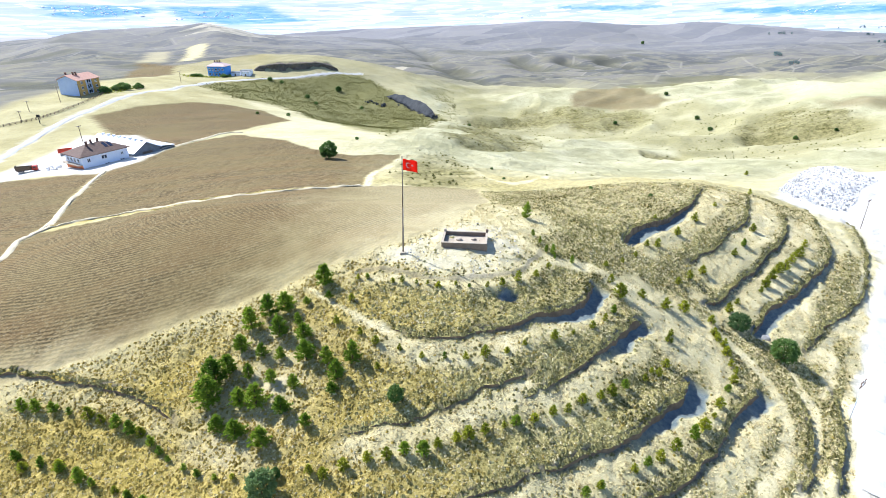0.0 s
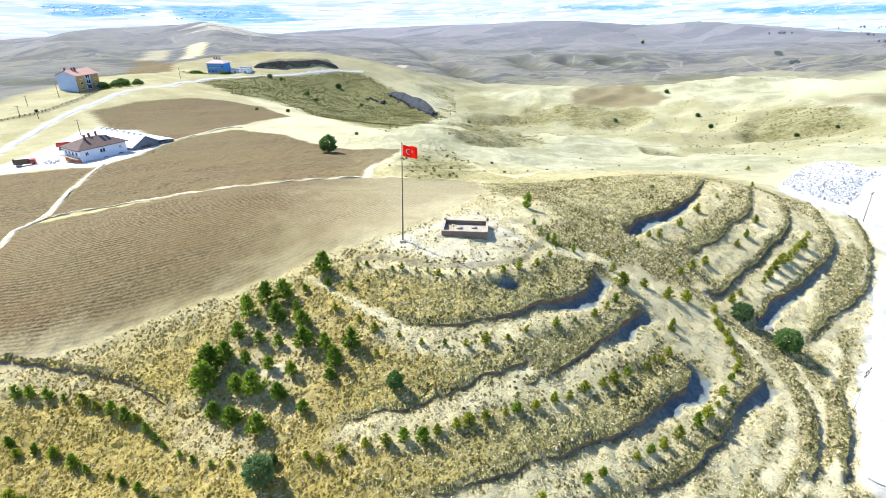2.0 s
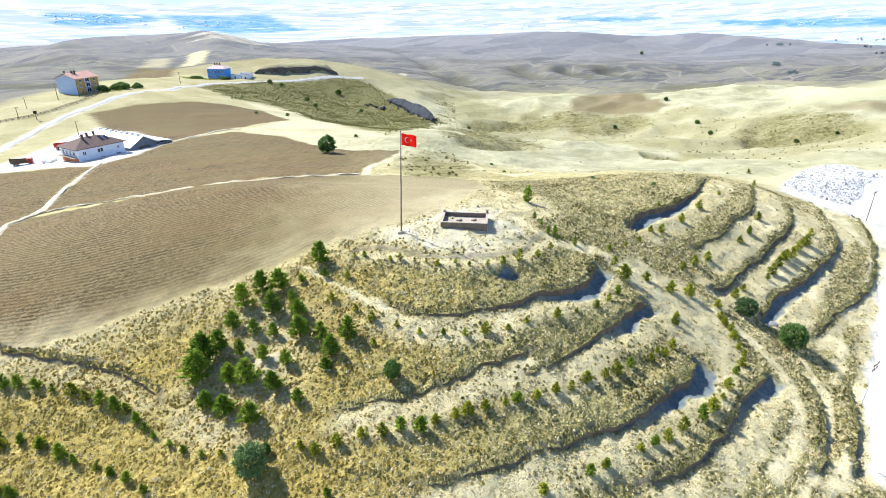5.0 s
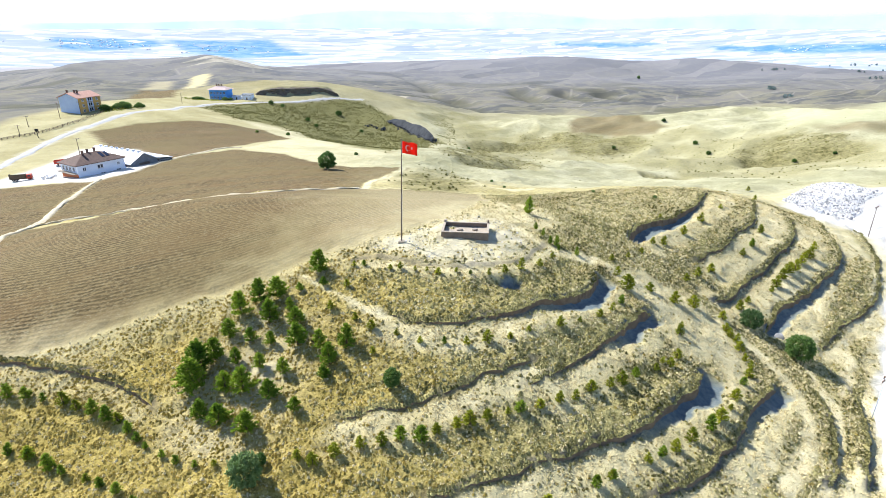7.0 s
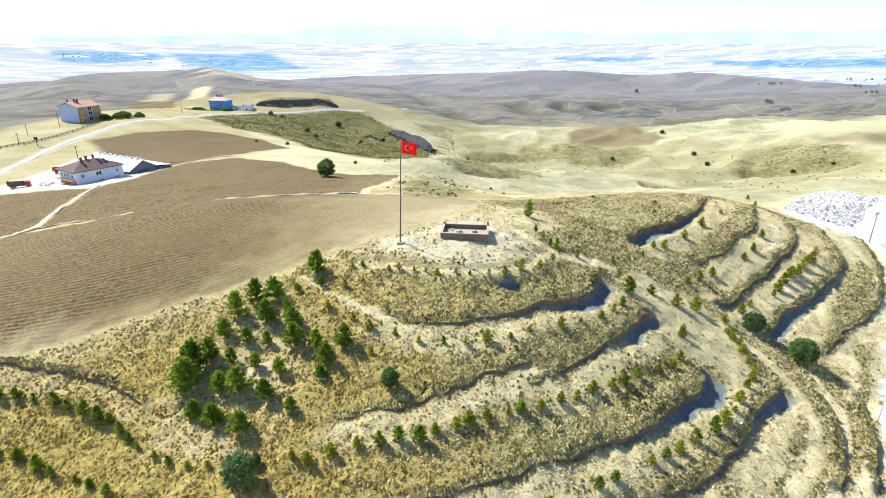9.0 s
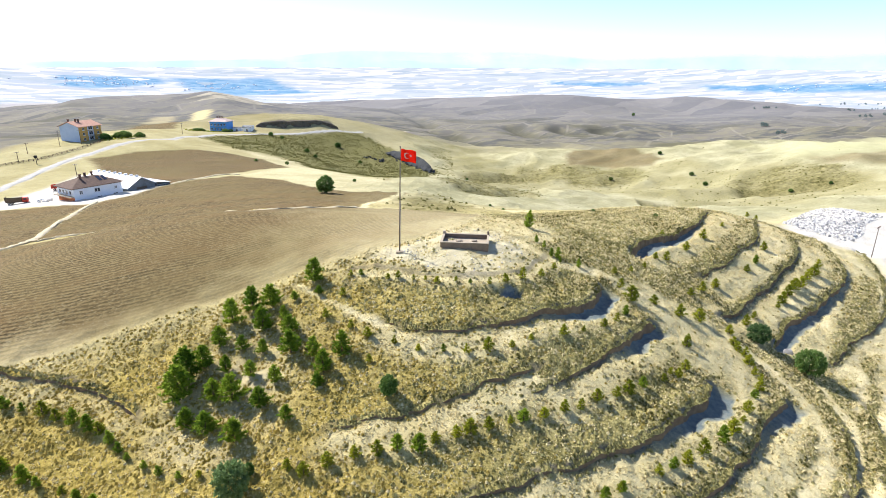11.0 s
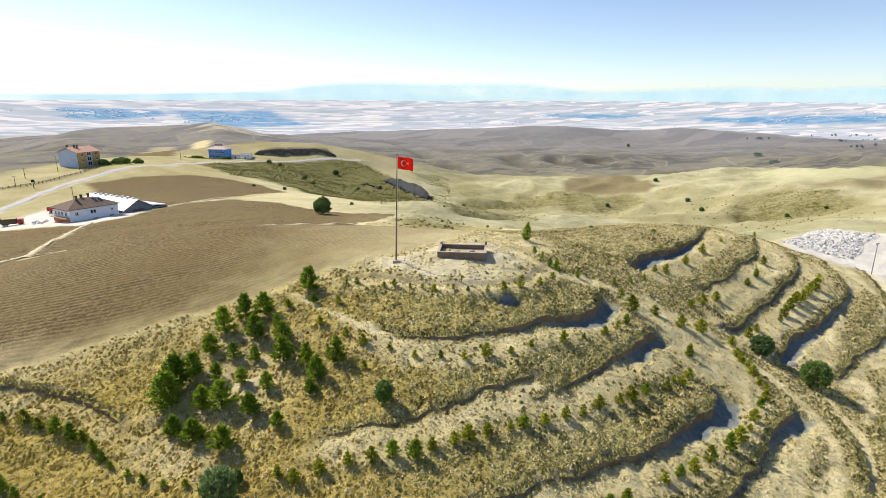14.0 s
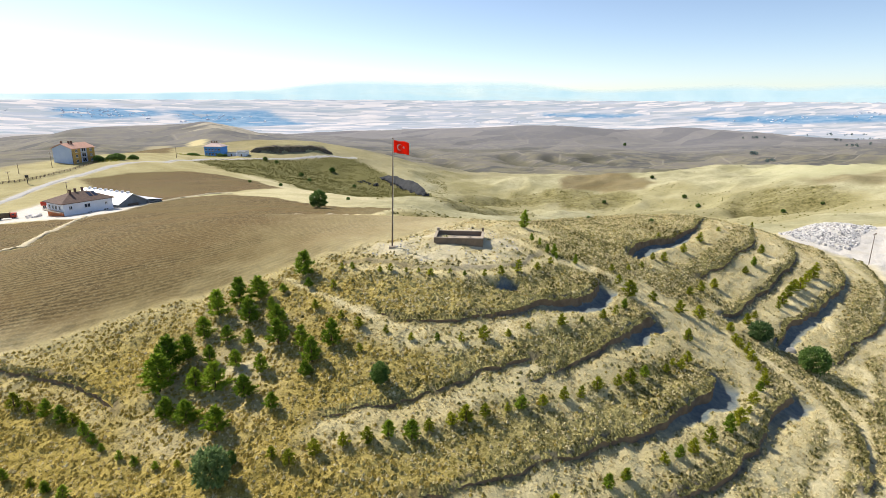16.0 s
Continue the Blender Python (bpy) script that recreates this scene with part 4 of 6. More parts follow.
def cut_face(spec, line):
    """The bare earth wall of one terrace cut, under a lip of turf."""
    a0, a1, up, bench, f0, f1 = spec
    run = np.concatenate([[0], np.cumsum(np.linalg.norm(np.diff(line, axis=0), axis=1))])
    s = np.arange(0.5 * f0, run[-1] - 0.5 * f1, 0.35)
    p = np.stack([np.interp(s, run, line[:, 0]), np.interp(s, run, line[:, 1])], 1)
    way = np.gradient(p, axis=0)
    way /= np.linalg.norm(way, axis=1)[:, None]
    side = np.stack([way[:, 1], -way[:, 0]], 1)
    off = (0.3 * roll_noise(p[:, 0], p[:, 1], 2.3, 12) + 0.12 * roll_noise(p[:, 0], p[:, 1], 0.9, 13))[:, None]

    def at(d):
        return p + side * (d - off)

    rough = 0.07 * roll_noise(s, 0 * s, 0.8, 47) + 0.05 * roll_noise(s, 0 * s, 0.36, 48)
    top, low = on_ground(*at(-0.55).T), on_ground(*at(0.65).T) - 0.12
    fade = ease(s, s[0], s[0] + 2.0) * (1 - ease(s, s[-1] - 2.0, s[-1]))
    half = a0 + (a1 - a0) * (s / run[-1] if a1 < a0 else (s / run[-1]) ** 2.2)
    lip = np.minimum(np.maximum(top - 0.03 + rough, low + 0.02), low + 0.08 + 2.9 * half + 2 * rough) * fade + (on_ground(*at(0.26).T) - 0.1) * (1 - fade)
    g = np.random.default_rng(int(90 + 10 * abs(line[0, 0])))
    for _ in range(9):
        i, f = g.integers(0, len(s), len(s) // 2), g.uniform(0, 1, len(s) // 2)
        q = at(-0.55)[i] * (1 - f)[:, None] + at(0.3)[i] * f[:, None]
        LIPS.append(np.column_stack([q, (top[i] * (1 - f) + lip[i] * f) - 0.03])[fade[i] > 0.5])
    rows = [np.column_stack([at(-0.55), top - 0.03]), np.column_stack([at(0.26) + side * rough[:, None] * 2, lip]),
            np.column_stack([at(0.30) + side * rough[:, None], (lip + low) / 2]), np.column_stack([at(0.42), low])]
    n = len(s)
    faces = np.array([(k * n + i, (k + 1) * n + i, (k + 1) * n + i + 1, k * n + i + 1) for k in range(3) for i in range(n - 1)])
    me = quick_mesh("terrace_cut", np.vstack(rows), faces, GROUND)
    me.materials.append(CUT_EARTH)
    me.polygons.foreach_set("material_index", np.repeat([0, 1, 1], n - 1).astype(np.int32))
    layer = me.attributes.new("sage", "FLOAT", "POINT")
    layer.data.foreach_set("value", np.full(4 * n, 0.9 if line[0, 0] > -15 else 0.0, np.float32))
    return tagged(new("terrace_cut", me), "steep bare earth wall of a terrace cut", "bank", kind="structure")


for (*spec, _), (_, line) in zip(TERRACES, TERRACE_LINES):
    if max(spec[:2]) > 0.15:
        cut_face(spec, line)


def build_mountains():
    a = np.linspace(-1.15, 1.15, 260)
    px = np.tan(a * 0.75) / math.tan(0.75 * 1.15)
    top = 105 + 25 * roll_noise(a, 0 * a, 0.25, 51) + 14 * roll_noise(a, 0 * a, 0.08, 52)
    top = top + 95 * ease(a, -0.34, -0.12) * (1 - ease(a, 0.06, 0.3)) + 30 * ease(a, 0.3, 0.6) * (1 - ease(a, 0.9, 1.15))
    verts, rows = [], 9
    for k in range(rows):
        for ang, h in zip(a, top):
            r = 4740 + 6 * k
            verts.append((r * math.sin(ang), r * math.cos(ang), -70 + (h + 70) * k / (rows - 1)))
    n = len(a)
    faces = [(i * n + j, i * n + j + 1, (i + 1) * n + j + 1, (i + 1) * n + j) for i in range(rows - 1) for j in range(n - 1)]
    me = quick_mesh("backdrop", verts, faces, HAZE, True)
    layer = me.attributes.new("rise", "FLOAT", "POINT")
    layer.data.foreach_set("value", np.repeat(np.linspace(0, 1, rows), n).astype(np.float32))
    return tagged(new("backdrop", me), "pale blue hazy mountains on the horizon", "mountains", kind="structure")


build_mountains()


# ---- helpers for things ----
def part(name, bm, material, parent=None, label="", smooth=False):
    me = bpy.data.meshes.new(name)
    for f in bm.faces:
        f.smooth = smooth
    bm.to_mesh(me)
    bm.free()
    me.materials.append(material)
    ob = new(name, me)
    if parent is not None:
        ob.parent = parent
    return tagged(ob, label)


def thing(name, label, category, m=None, group="", kind=""):
    ob = new(name)
    ob.empty_display_size = 0.3
    if m is not None:
        ob.matrix_basis = m
    return tagged(ob, label, category, group, kind)


def box(bm, lo, hi, bevel=0.0):
    lo, hi = Vector(lo), Vector(hi)
    made = bmesh.ops.create_cube(bm, size=1, matrix=Matrix.LocRotScale((lo + hi) / 2, None, hi - lo))
    if bevel:
        edges = {e for v in made["verts"] for e in v.link_edges}
        bmesh.ops.bevel(bm, geom=list(edges), offset=bevel, segments=2, affect="EDGES", profile=0.6)
    return bm


def boxes(*spans, bevel=0.0):
    bm = bmesh.new()
    for lo, hi in spans:
        box(bm, lo, hi, bevel)
    return bm


def tube(bm, a, b, r0, r1, n=8):
    a, b = Vector(a), Vector(b)
    turn = (b - a).to_track_quat("Z", "Y").to_matrix().to_4x4()
    bmesh.ops.create_cone(bm, cap_ends=True, segments=n, radius1=r0, radius2=max(r1, 0.001), depth=(b - a).length, matrix=Matrix.Translation((a + b) / 2) @ turn)
    return bm


def hull(bm, verts, faces):
    vs = [bm.verts.new(v) for v in verts]
    for f in faces:
        bm.faces.new([vs[i] for i in f])
    return bm


def rock(bm, at, size, rng, flat=0.75):
    made = bmesh.ops.create_icosphere(bm, subdivisions=1, radius=1)["verts"]
    turn = Euler((rng.uniform(0, 6), rng.uniform(0, 6), rng.uniform(0, 6))).to_matrix()
    stretch = Vector((rng.uniform(0.7, 1.3), rng.uniform(0.6, 1.1), rng.uniform(0.5, 0.9) * flat)) * size
    for v in made:
        c = v.co * rng.uniform(0.75, 1.15)
        v.co = turn @ Vector((c.x * stretch.x, c.y * stretch.y, c.z * stretch.z)) + Vector(at)
    return bm


# ---- flagpole and flag ----
def wave(u, v):
    """A point of the flag's cloth, u along the fly and v up the hoist, in metres."""
    droop = 0.10 * u * u / 2.7
    return Vector((u * 0.95, 0.16 * math.sin(u * 3.1 + v * 0.7) * min(1, u / 0.6) - 0.18 * u, v - droop + 0.04 * math.sin(u * 4 + 1)))


def cloth_patch(bm, points, lift):
    """A flat shape on the cloth, given by a closed outline round its middle."""
    mid = Vector((sum(p[0] for p in points) / len(points), sum(p[1] for p in points) / len(points)))
    for k in range(len(points)):
        a, b = points[k], points[(k + 1) % len(points)]
        vs = [bm.verts.new(wave(*q) + Vector((0, lift, 0))) for q in (mid, a, b)]
        bm.faces.new(vs)


def build_flagpole():
    x, y = -6.4, 79.0
    z = float(on_ground(x, y))
    pole = thing("flagpole", "tall slender steel flagpole standing on the bare hilltop", "flagpole", Matrix.LocRotScale((x, y, z), Euler((0, radians(1.5), 0)), None))
    bm = bmesh.new()
    tube(bm, (0, 0, -0.3), (0, 0, 7.5), 0.115, 0.09, 12)
    tube(bm, (0, 0, 7.5), (0, 0, 15.1), 0.085, 0.055, 12)
    part("shaft", bm, POLE_PAINT, pole, smooth=True)
    bm = boxes(((-0.45, -0.45, -0.25), (0.45, 0.45, 0.14)), bevel=0.03)
    part("footing", bm, COPING, pole, "pale cement footing")
    bm = bmesh.new()
    bmesh.ops.create_uvsphere(bm, u_segments=12, v_segments=8, radius=0.11, matrix=Matrix.Translation((0, 0, 15.15)))
    part("finial", bm, POLE_PAINT, pole, smooth=True)
    bm = bmesh.new()
    tube(bm, (0.13, 0, 1.0), (0.1, 0, 14.9), 0.012, 0.012, 5)
    part("halyard", bm, WHITE_CLOTH, pole)
    bm = boxes(((0.09, -0.04, 1.1), (0.15, 0.04, 1.35)), bevel=0.01)
    part("cleat", bm, STEEL, pole)
    top = Matrix.Translation((x, y, z)) @ pose(0, 0, 0, 0, 1.5, 0) @ pose(0.1, 0, 13.2, 0, 0, 0) @ Matrix.Diagonal((0.86, 0.86, 0.9, 1))
    flag = thing("flag", "red cloth flag with white crescent and star flying", "flag", top)
    bm, rows = bmesh.new(), []
    for i in range(33):
        rows.append([bm.verts.new(wave(2.6 * i / 32, 1.85 * j / 14)) for j in range(15)])
    for i in range(32):
        for j in range(14):
            bm.faces.new((rows[i][j], rows[i + 1][j], rows[i + 1][j + 1], rows[i][j + 1]))
    cloth = part("cloth", bm, CLOTH, flag, smooth=True)
    cloth.modifiers.new("thickness", "SOLIDIFY").thickness = 0.006
    arc = [(1.0 + 0.46 * math.cos(a), 0.95 + 0.46 * math.sin(a)) for a in np.linspace(0.6, 2 * math.pi - 0.6, 26)]
    inner = [(1.115 + 0.37 * math.cos(a), 0.95 + 0.37 * math.sin(a)) for a in np.linspace(0.72, 2 * math.pi - 0.72, 26)]
    star = []
    for k in range(10):
        r, a = (0.23 if k % 2 == 0 else 0.09), math.pi + k * math.pi / 5
        star.append((1.68 + r * math.cos(a), 0.95 + r * math.sin(a)))
    bm = bmesh.new()
    for lift in (-0.016, 0.016):
        for k in range(25):
            vs = [bm.verts.new(wave(*q) + Vector((0, lift, 0))) for q in (arc[k], arc[k + 1], inner[k + 1], inner[k])]
            bm.faces.new(vs)
    part("crescent", bm, EMBLEM, flag, "white crescent")
    bm = bmesh.new()
    for lift in (-0.016, 0.016):
        cloth_patch(bm, star, lift)
    part("star", bm, EMBLEM, flag, "white five-pointed star")


build_flagpole()


# ---- walled basin on the hilltop ----
def build_basin():
    m = pose(-0.5, 80.5, float(on_ground(3, 81)) - 0.02, 0, 0, -6)
    pen = thing("walled_basin", "low rectangular concrete basin with open top and pale coping", "basin", m)
    L, D, H, T = 7.1, 4.7, 0.92, 0.28
    part("front_wall", boxes(((0, 0, -0.4), (L, T, H)), bevel=0.02), CONCRETE, pen)
    part("back_wall", boxes(((0, D - T, -0.4), (L, D, H)), bevel=0.02), CONCRETE, pen)
    part("side_wall", boxes(((0, T + 0.003, -0.4), (T, D - T - 0.003, H)), bevel=0.02), CONCRETE, pen)
    part("side_wall", boxes(((L - T, T + 0.003, -0.4), (L, D - T - 0.003, H)), bevel=0.02), CONCRETE, pen)
    for lo, hi in (((-0.04, -0.04, H + 0.003), (L + 0.04, T + 0.04, H + 0.09)), ((-0.04, D - T - 0.04, H + 0.003), (L + 0.04, D + 0.04, H + 0.09)),
                   ((-0.04, T + 0.045, H + 0.003), (T + 0.04, D - T - 0.045, H + 0.09)), ((L - T - 0.04, T + 0.045, H + 0.003), (L + 0.04, D - T - 0.045, H + 0.09))):
        part("coping", boxes((lo, hi), bevel=0.02), COPING, pen, "pale cement coping")
    part("floor_slab", boxes(((T + 0.003, T + 0.003, -0.2), (L - T - 0.003, D - T - 0.003, 0.3))), COPING, pen)
    part("corner_post", boxes(((0.0, D - 0.5, H + 0.095), (0.42, D, H + 0.5)), bevel=0.06), COPING, pen, "short pale corner post")
    part("corner_post", boxes(((L - 0.3, D - 0.42, H + 0.095), (L, D, H + 0.6)), bevel=0.04), CONCRETE, pen, "short grey corner post")
    for cx, cy, r in ((2.6, 2.6, 0.42), (4.9, 2.9, 0.36)):
        bm = bmesh.new()
        bmesh.ops.create_uvsphere(bm, u_segments=14, v_segments=8, radius=r, matrix=Matrix.Translation((cx, cy, 0.42)) @ Matrix.Diagonal((1.3, 0.9, 0.55, 1)))
        part("stone", bm, COPING, pen, "rounded pale stone inside the basin", True)


build_basin()


# ---- trees ----
def blades(rng, out, at, axis, count, length, width, spread):
    """Needles or leaves in a tuft: thin triangles about an axis."""
    axis = Vector(axis).normalized()
    for _ in range(count):
        w = (axis + Vector((rng.gauss(0, spread), rng.gauss(0, spread), rng.gauss(0, spread)))).normalized()
        s = w.cross(Vector((rng.gauss(0, 1), rng.gauss(0, 1), rng.gauss(0, 1)))).normalized() * width / 2
        k = length * rng.uniform(0.7, 1.2)
        out.append((at + s, at - s, at + w * k))


def tri_mesh(name, tris, material):
    v = np.array([tuple(p) for t in tris for p in t], np.float32)
    return quick_mesh(name, v, np.arange(len(v)).reshape(-1, 3), material)


def make_pine(seed, tall, wide, material, label, lean=0.0, density=1.0, trunk_bare=0.08):
    """A pine about one metre high to be scaled: tapered trunk with limbs, crown of needle tufts in whorls."""
    rng = random.Random(seed)
    tree = thing("pine_tree", label, "tree")
    bm, tris = bmesh.new(), []
    tube(bm, (0, 0, -0.06), (lean * 0.4, 0, 0.55), 0.035, 0.02, 7)
    tube(bm, (lean * 0.4, 0, 0.55), (lean, 0, 0.97), 0.02, 0.004, 6)
    rounds = 9
    for k in range(rounds):
        z = trunk_bare + (0.96 - trunk_bare) * (k / (rounds - 1)) ** 0.95
        reach = wide * (1 - ((z - trunk_bare) / (1.02 - trunk_bare)) ** 1.7) * rng.uniform(0.8, 1.12) * (0.72 if k == 0 else 1) + 0.02
        for b in range(max(4, int(7 * density) - k // 3)):
            a = rng.uniform(0, 2 * math.pi)
            r = reach * rng.uniform(0.7, 1.15)
            root = Vector((lean * z, 0, z - 0.02))
            tip = root + Vector((math.cos(a) * r, math.sin(a) * r, 0.10 * rng.uniform(0.4, 1.5)))
            if k < 7:
                tube(bm, root, root.lerp(tip, 0.85), 0.009, 0.003, 4)
            for f in (0.35, 0.6, 0.8, 1.0):
                at = root.lerp(tip, f) + Vector((rng.gauss(0, 0.015), rng.gauss(0, 0.015), rng.gauss(0, 0.015)))
                blades(rng, tris, at, (math.cos(a) * 0.7, math.sin(a) * 0.7, 0.7), int(7 * density), 0.125, 0.05, 0.6)
    for _ in range(3):
        blades(rng, tris, Vector((lean, 0, 0.93 + 0.03 * _)), (0, 0, 1), 8, 0.1, 0.03, 0.35)
    part("trunk", bm, BARK, tree)
    crown = new("crown", tri_mesh("crown", tris, material))
    crown.parent = tree
    return tree


def make_bush(seed, material, label, name="bush", squat=1.0):
    """A rounded bush one metre high: several stems and an uneven crown of small leaves in clumps."""
    rng = random.Random(seed)
    bush = thing(name, label, "bush")
    bm, tris = bmesh.new(), []
    for _ in range(7):
        a, r = rng.uniform(0, 6.28), rng.uniform(0.1, 0.3)
        tube(bm, (0.04 * math.cos(a), 0.04 * math.sin(a), -0.06), (r * math.cos(a), r * math.sin(a), rng.uniform(0.4, 0.8)), 0.022, 0.006, 5)
    for _ in range(260):
        a, h = rng.uniform(0, 6.28), rng.uniform(-0.8, 1)
        r = math.sqrt(max(0, 1 - h * h)) * 0.48 * rng.uniform(0.75, 1.12) * squat
        at = Vector((math.cos(a) * r, math.sin(a) * r, 0.50 + 0.44 * h * rng.uniform(0.85, 1.1)))
        for _ in range(5):
            p = at + Vector((rng.gauss(0, 0.045), rng.gauss(0, 0.045), rng.gauss(0, 0.045)))
            blades(rng, tris, p, (math.cos(a), math.sin(a), 0.5 + h), 4, 0.085, 0.06, 0.9)
    part("stems", bm, BARK, bush)
    crown = new("crown", tri_mesh("crown", tris, material))
    crown.parent = bush
    return bush


def plant(kinds, spots, rng, group, grow=0.92, sink=0.0, squash=(1.15, 1.45)):
    for x, y, h in spots:
        src = kinds[rng.randrange(len(kinds))]
        k = rng.uniform(*squash)
        h *= grow
        m = Matrix.LocRotScale((x, y, float(on_ground(x, y)) - sink), Euler((rng.gauss(0, 0.03), rng.gauss(0, 0.03), rng.uniform(0, 6.28))), (h * k, h * k, h))
        ob = copy_thing(src, m)
        tagged(ob, group=group)


def drop_source(ob):
    for o in (*ob.children_recursive, ob):
        bpy.data.objects.remove(o)


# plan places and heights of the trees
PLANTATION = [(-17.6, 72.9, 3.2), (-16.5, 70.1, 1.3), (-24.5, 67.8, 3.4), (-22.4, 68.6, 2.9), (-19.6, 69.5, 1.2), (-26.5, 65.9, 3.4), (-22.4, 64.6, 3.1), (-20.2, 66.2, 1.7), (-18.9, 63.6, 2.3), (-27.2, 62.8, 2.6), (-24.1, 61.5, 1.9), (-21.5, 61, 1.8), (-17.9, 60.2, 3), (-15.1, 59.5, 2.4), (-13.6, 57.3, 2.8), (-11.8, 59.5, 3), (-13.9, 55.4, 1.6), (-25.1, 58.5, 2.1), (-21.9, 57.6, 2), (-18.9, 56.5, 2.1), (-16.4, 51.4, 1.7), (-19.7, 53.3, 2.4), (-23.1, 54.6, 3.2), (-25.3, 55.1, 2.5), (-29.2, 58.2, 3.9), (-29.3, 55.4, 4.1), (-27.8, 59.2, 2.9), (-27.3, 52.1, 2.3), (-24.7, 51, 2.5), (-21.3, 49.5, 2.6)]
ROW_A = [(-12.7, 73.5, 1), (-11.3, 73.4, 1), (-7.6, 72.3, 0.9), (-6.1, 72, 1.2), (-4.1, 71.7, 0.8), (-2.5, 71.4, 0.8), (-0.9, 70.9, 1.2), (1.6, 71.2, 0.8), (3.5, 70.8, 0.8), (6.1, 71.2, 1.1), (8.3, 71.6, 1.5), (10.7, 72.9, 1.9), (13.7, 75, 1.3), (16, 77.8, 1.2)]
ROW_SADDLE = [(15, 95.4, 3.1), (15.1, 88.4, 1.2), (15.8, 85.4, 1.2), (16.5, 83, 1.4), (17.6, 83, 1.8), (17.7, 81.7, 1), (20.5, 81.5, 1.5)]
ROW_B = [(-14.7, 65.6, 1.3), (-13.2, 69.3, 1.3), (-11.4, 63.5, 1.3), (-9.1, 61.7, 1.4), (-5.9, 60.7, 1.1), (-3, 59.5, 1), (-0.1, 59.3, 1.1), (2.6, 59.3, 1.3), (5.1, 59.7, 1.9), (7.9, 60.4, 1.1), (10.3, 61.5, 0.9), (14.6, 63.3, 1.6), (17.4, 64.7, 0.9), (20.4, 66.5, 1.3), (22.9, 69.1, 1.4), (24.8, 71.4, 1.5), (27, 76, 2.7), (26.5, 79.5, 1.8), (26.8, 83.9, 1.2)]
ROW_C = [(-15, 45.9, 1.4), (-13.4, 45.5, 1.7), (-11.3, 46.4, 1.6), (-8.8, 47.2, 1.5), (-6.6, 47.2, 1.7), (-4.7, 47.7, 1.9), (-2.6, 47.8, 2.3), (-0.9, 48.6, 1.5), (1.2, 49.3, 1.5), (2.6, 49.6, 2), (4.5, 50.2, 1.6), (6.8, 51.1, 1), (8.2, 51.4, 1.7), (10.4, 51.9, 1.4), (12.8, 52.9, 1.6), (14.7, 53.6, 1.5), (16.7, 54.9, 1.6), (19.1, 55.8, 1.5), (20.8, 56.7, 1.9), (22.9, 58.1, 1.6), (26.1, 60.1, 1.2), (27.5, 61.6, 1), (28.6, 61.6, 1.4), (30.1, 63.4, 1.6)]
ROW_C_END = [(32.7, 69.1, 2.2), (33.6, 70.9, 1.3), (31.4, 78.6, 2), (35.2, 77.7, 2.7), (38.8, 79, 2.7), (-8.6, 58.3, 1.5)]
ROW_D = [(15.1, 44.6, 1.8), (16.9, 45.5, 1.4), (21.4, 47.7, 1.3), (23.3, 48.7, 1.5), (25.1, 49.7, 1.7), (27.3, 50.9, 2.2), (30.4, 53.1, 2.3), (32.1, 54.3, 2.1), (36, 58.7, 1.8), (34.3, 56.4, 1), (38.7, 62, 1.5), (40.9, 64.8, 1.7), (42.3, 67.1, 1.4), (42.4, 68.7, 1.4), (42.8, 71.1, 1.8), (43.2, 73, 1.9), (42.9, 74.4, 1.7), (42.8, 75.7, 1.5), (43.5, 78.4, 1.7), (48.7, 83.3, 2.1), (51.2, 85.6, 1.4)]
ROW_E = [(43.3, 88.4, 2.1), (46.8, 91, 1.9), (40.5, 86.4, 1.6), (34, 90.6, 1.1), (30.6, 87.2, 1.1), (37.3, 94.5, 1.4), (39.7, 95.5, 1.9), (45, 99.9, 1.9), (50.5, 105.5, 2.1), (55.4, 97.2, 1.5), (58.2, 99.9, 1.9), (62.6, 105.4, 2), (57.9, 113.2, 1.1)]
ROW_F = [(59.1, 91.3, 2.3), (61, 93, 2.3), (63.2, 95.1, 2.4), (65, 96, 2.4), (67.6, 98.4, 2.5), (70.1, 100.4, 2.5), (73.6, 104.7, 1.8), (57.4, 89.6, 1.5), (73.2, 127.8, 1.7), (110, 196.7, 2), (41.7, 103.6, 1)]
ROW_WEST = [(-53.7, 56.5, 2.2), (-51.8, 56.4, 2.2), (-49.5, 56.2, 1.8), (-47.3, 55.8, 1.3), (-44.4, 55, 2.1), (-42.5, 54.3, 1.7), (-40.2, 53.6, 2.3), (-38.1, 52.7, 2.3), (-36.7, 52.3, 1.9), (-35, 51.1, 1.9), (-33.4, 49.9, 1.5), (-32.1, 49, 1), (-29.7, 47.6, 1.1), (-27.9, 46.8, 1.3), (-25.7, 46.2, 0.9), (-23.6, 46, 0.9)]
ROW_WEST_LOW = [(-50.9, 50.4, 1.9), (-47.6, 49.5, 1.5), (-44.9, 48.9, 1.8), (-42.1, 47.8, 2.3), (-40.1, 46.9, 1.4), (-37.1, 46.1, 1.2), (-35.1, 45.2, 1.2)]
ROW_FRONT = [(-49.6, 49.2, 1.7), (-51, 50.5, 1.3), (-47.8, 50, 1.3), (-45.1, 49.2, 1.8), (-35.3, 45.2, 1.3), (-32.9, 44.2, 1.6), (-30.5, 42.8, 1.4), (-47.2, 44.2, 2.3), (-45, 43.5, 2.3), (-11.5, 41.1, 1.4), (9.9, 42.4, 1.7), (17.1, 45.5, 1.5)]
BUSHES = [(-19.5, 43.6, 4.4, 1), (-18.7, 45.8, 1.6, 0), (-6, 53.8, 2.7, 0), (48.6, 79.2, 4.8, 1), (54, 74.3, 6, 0)]
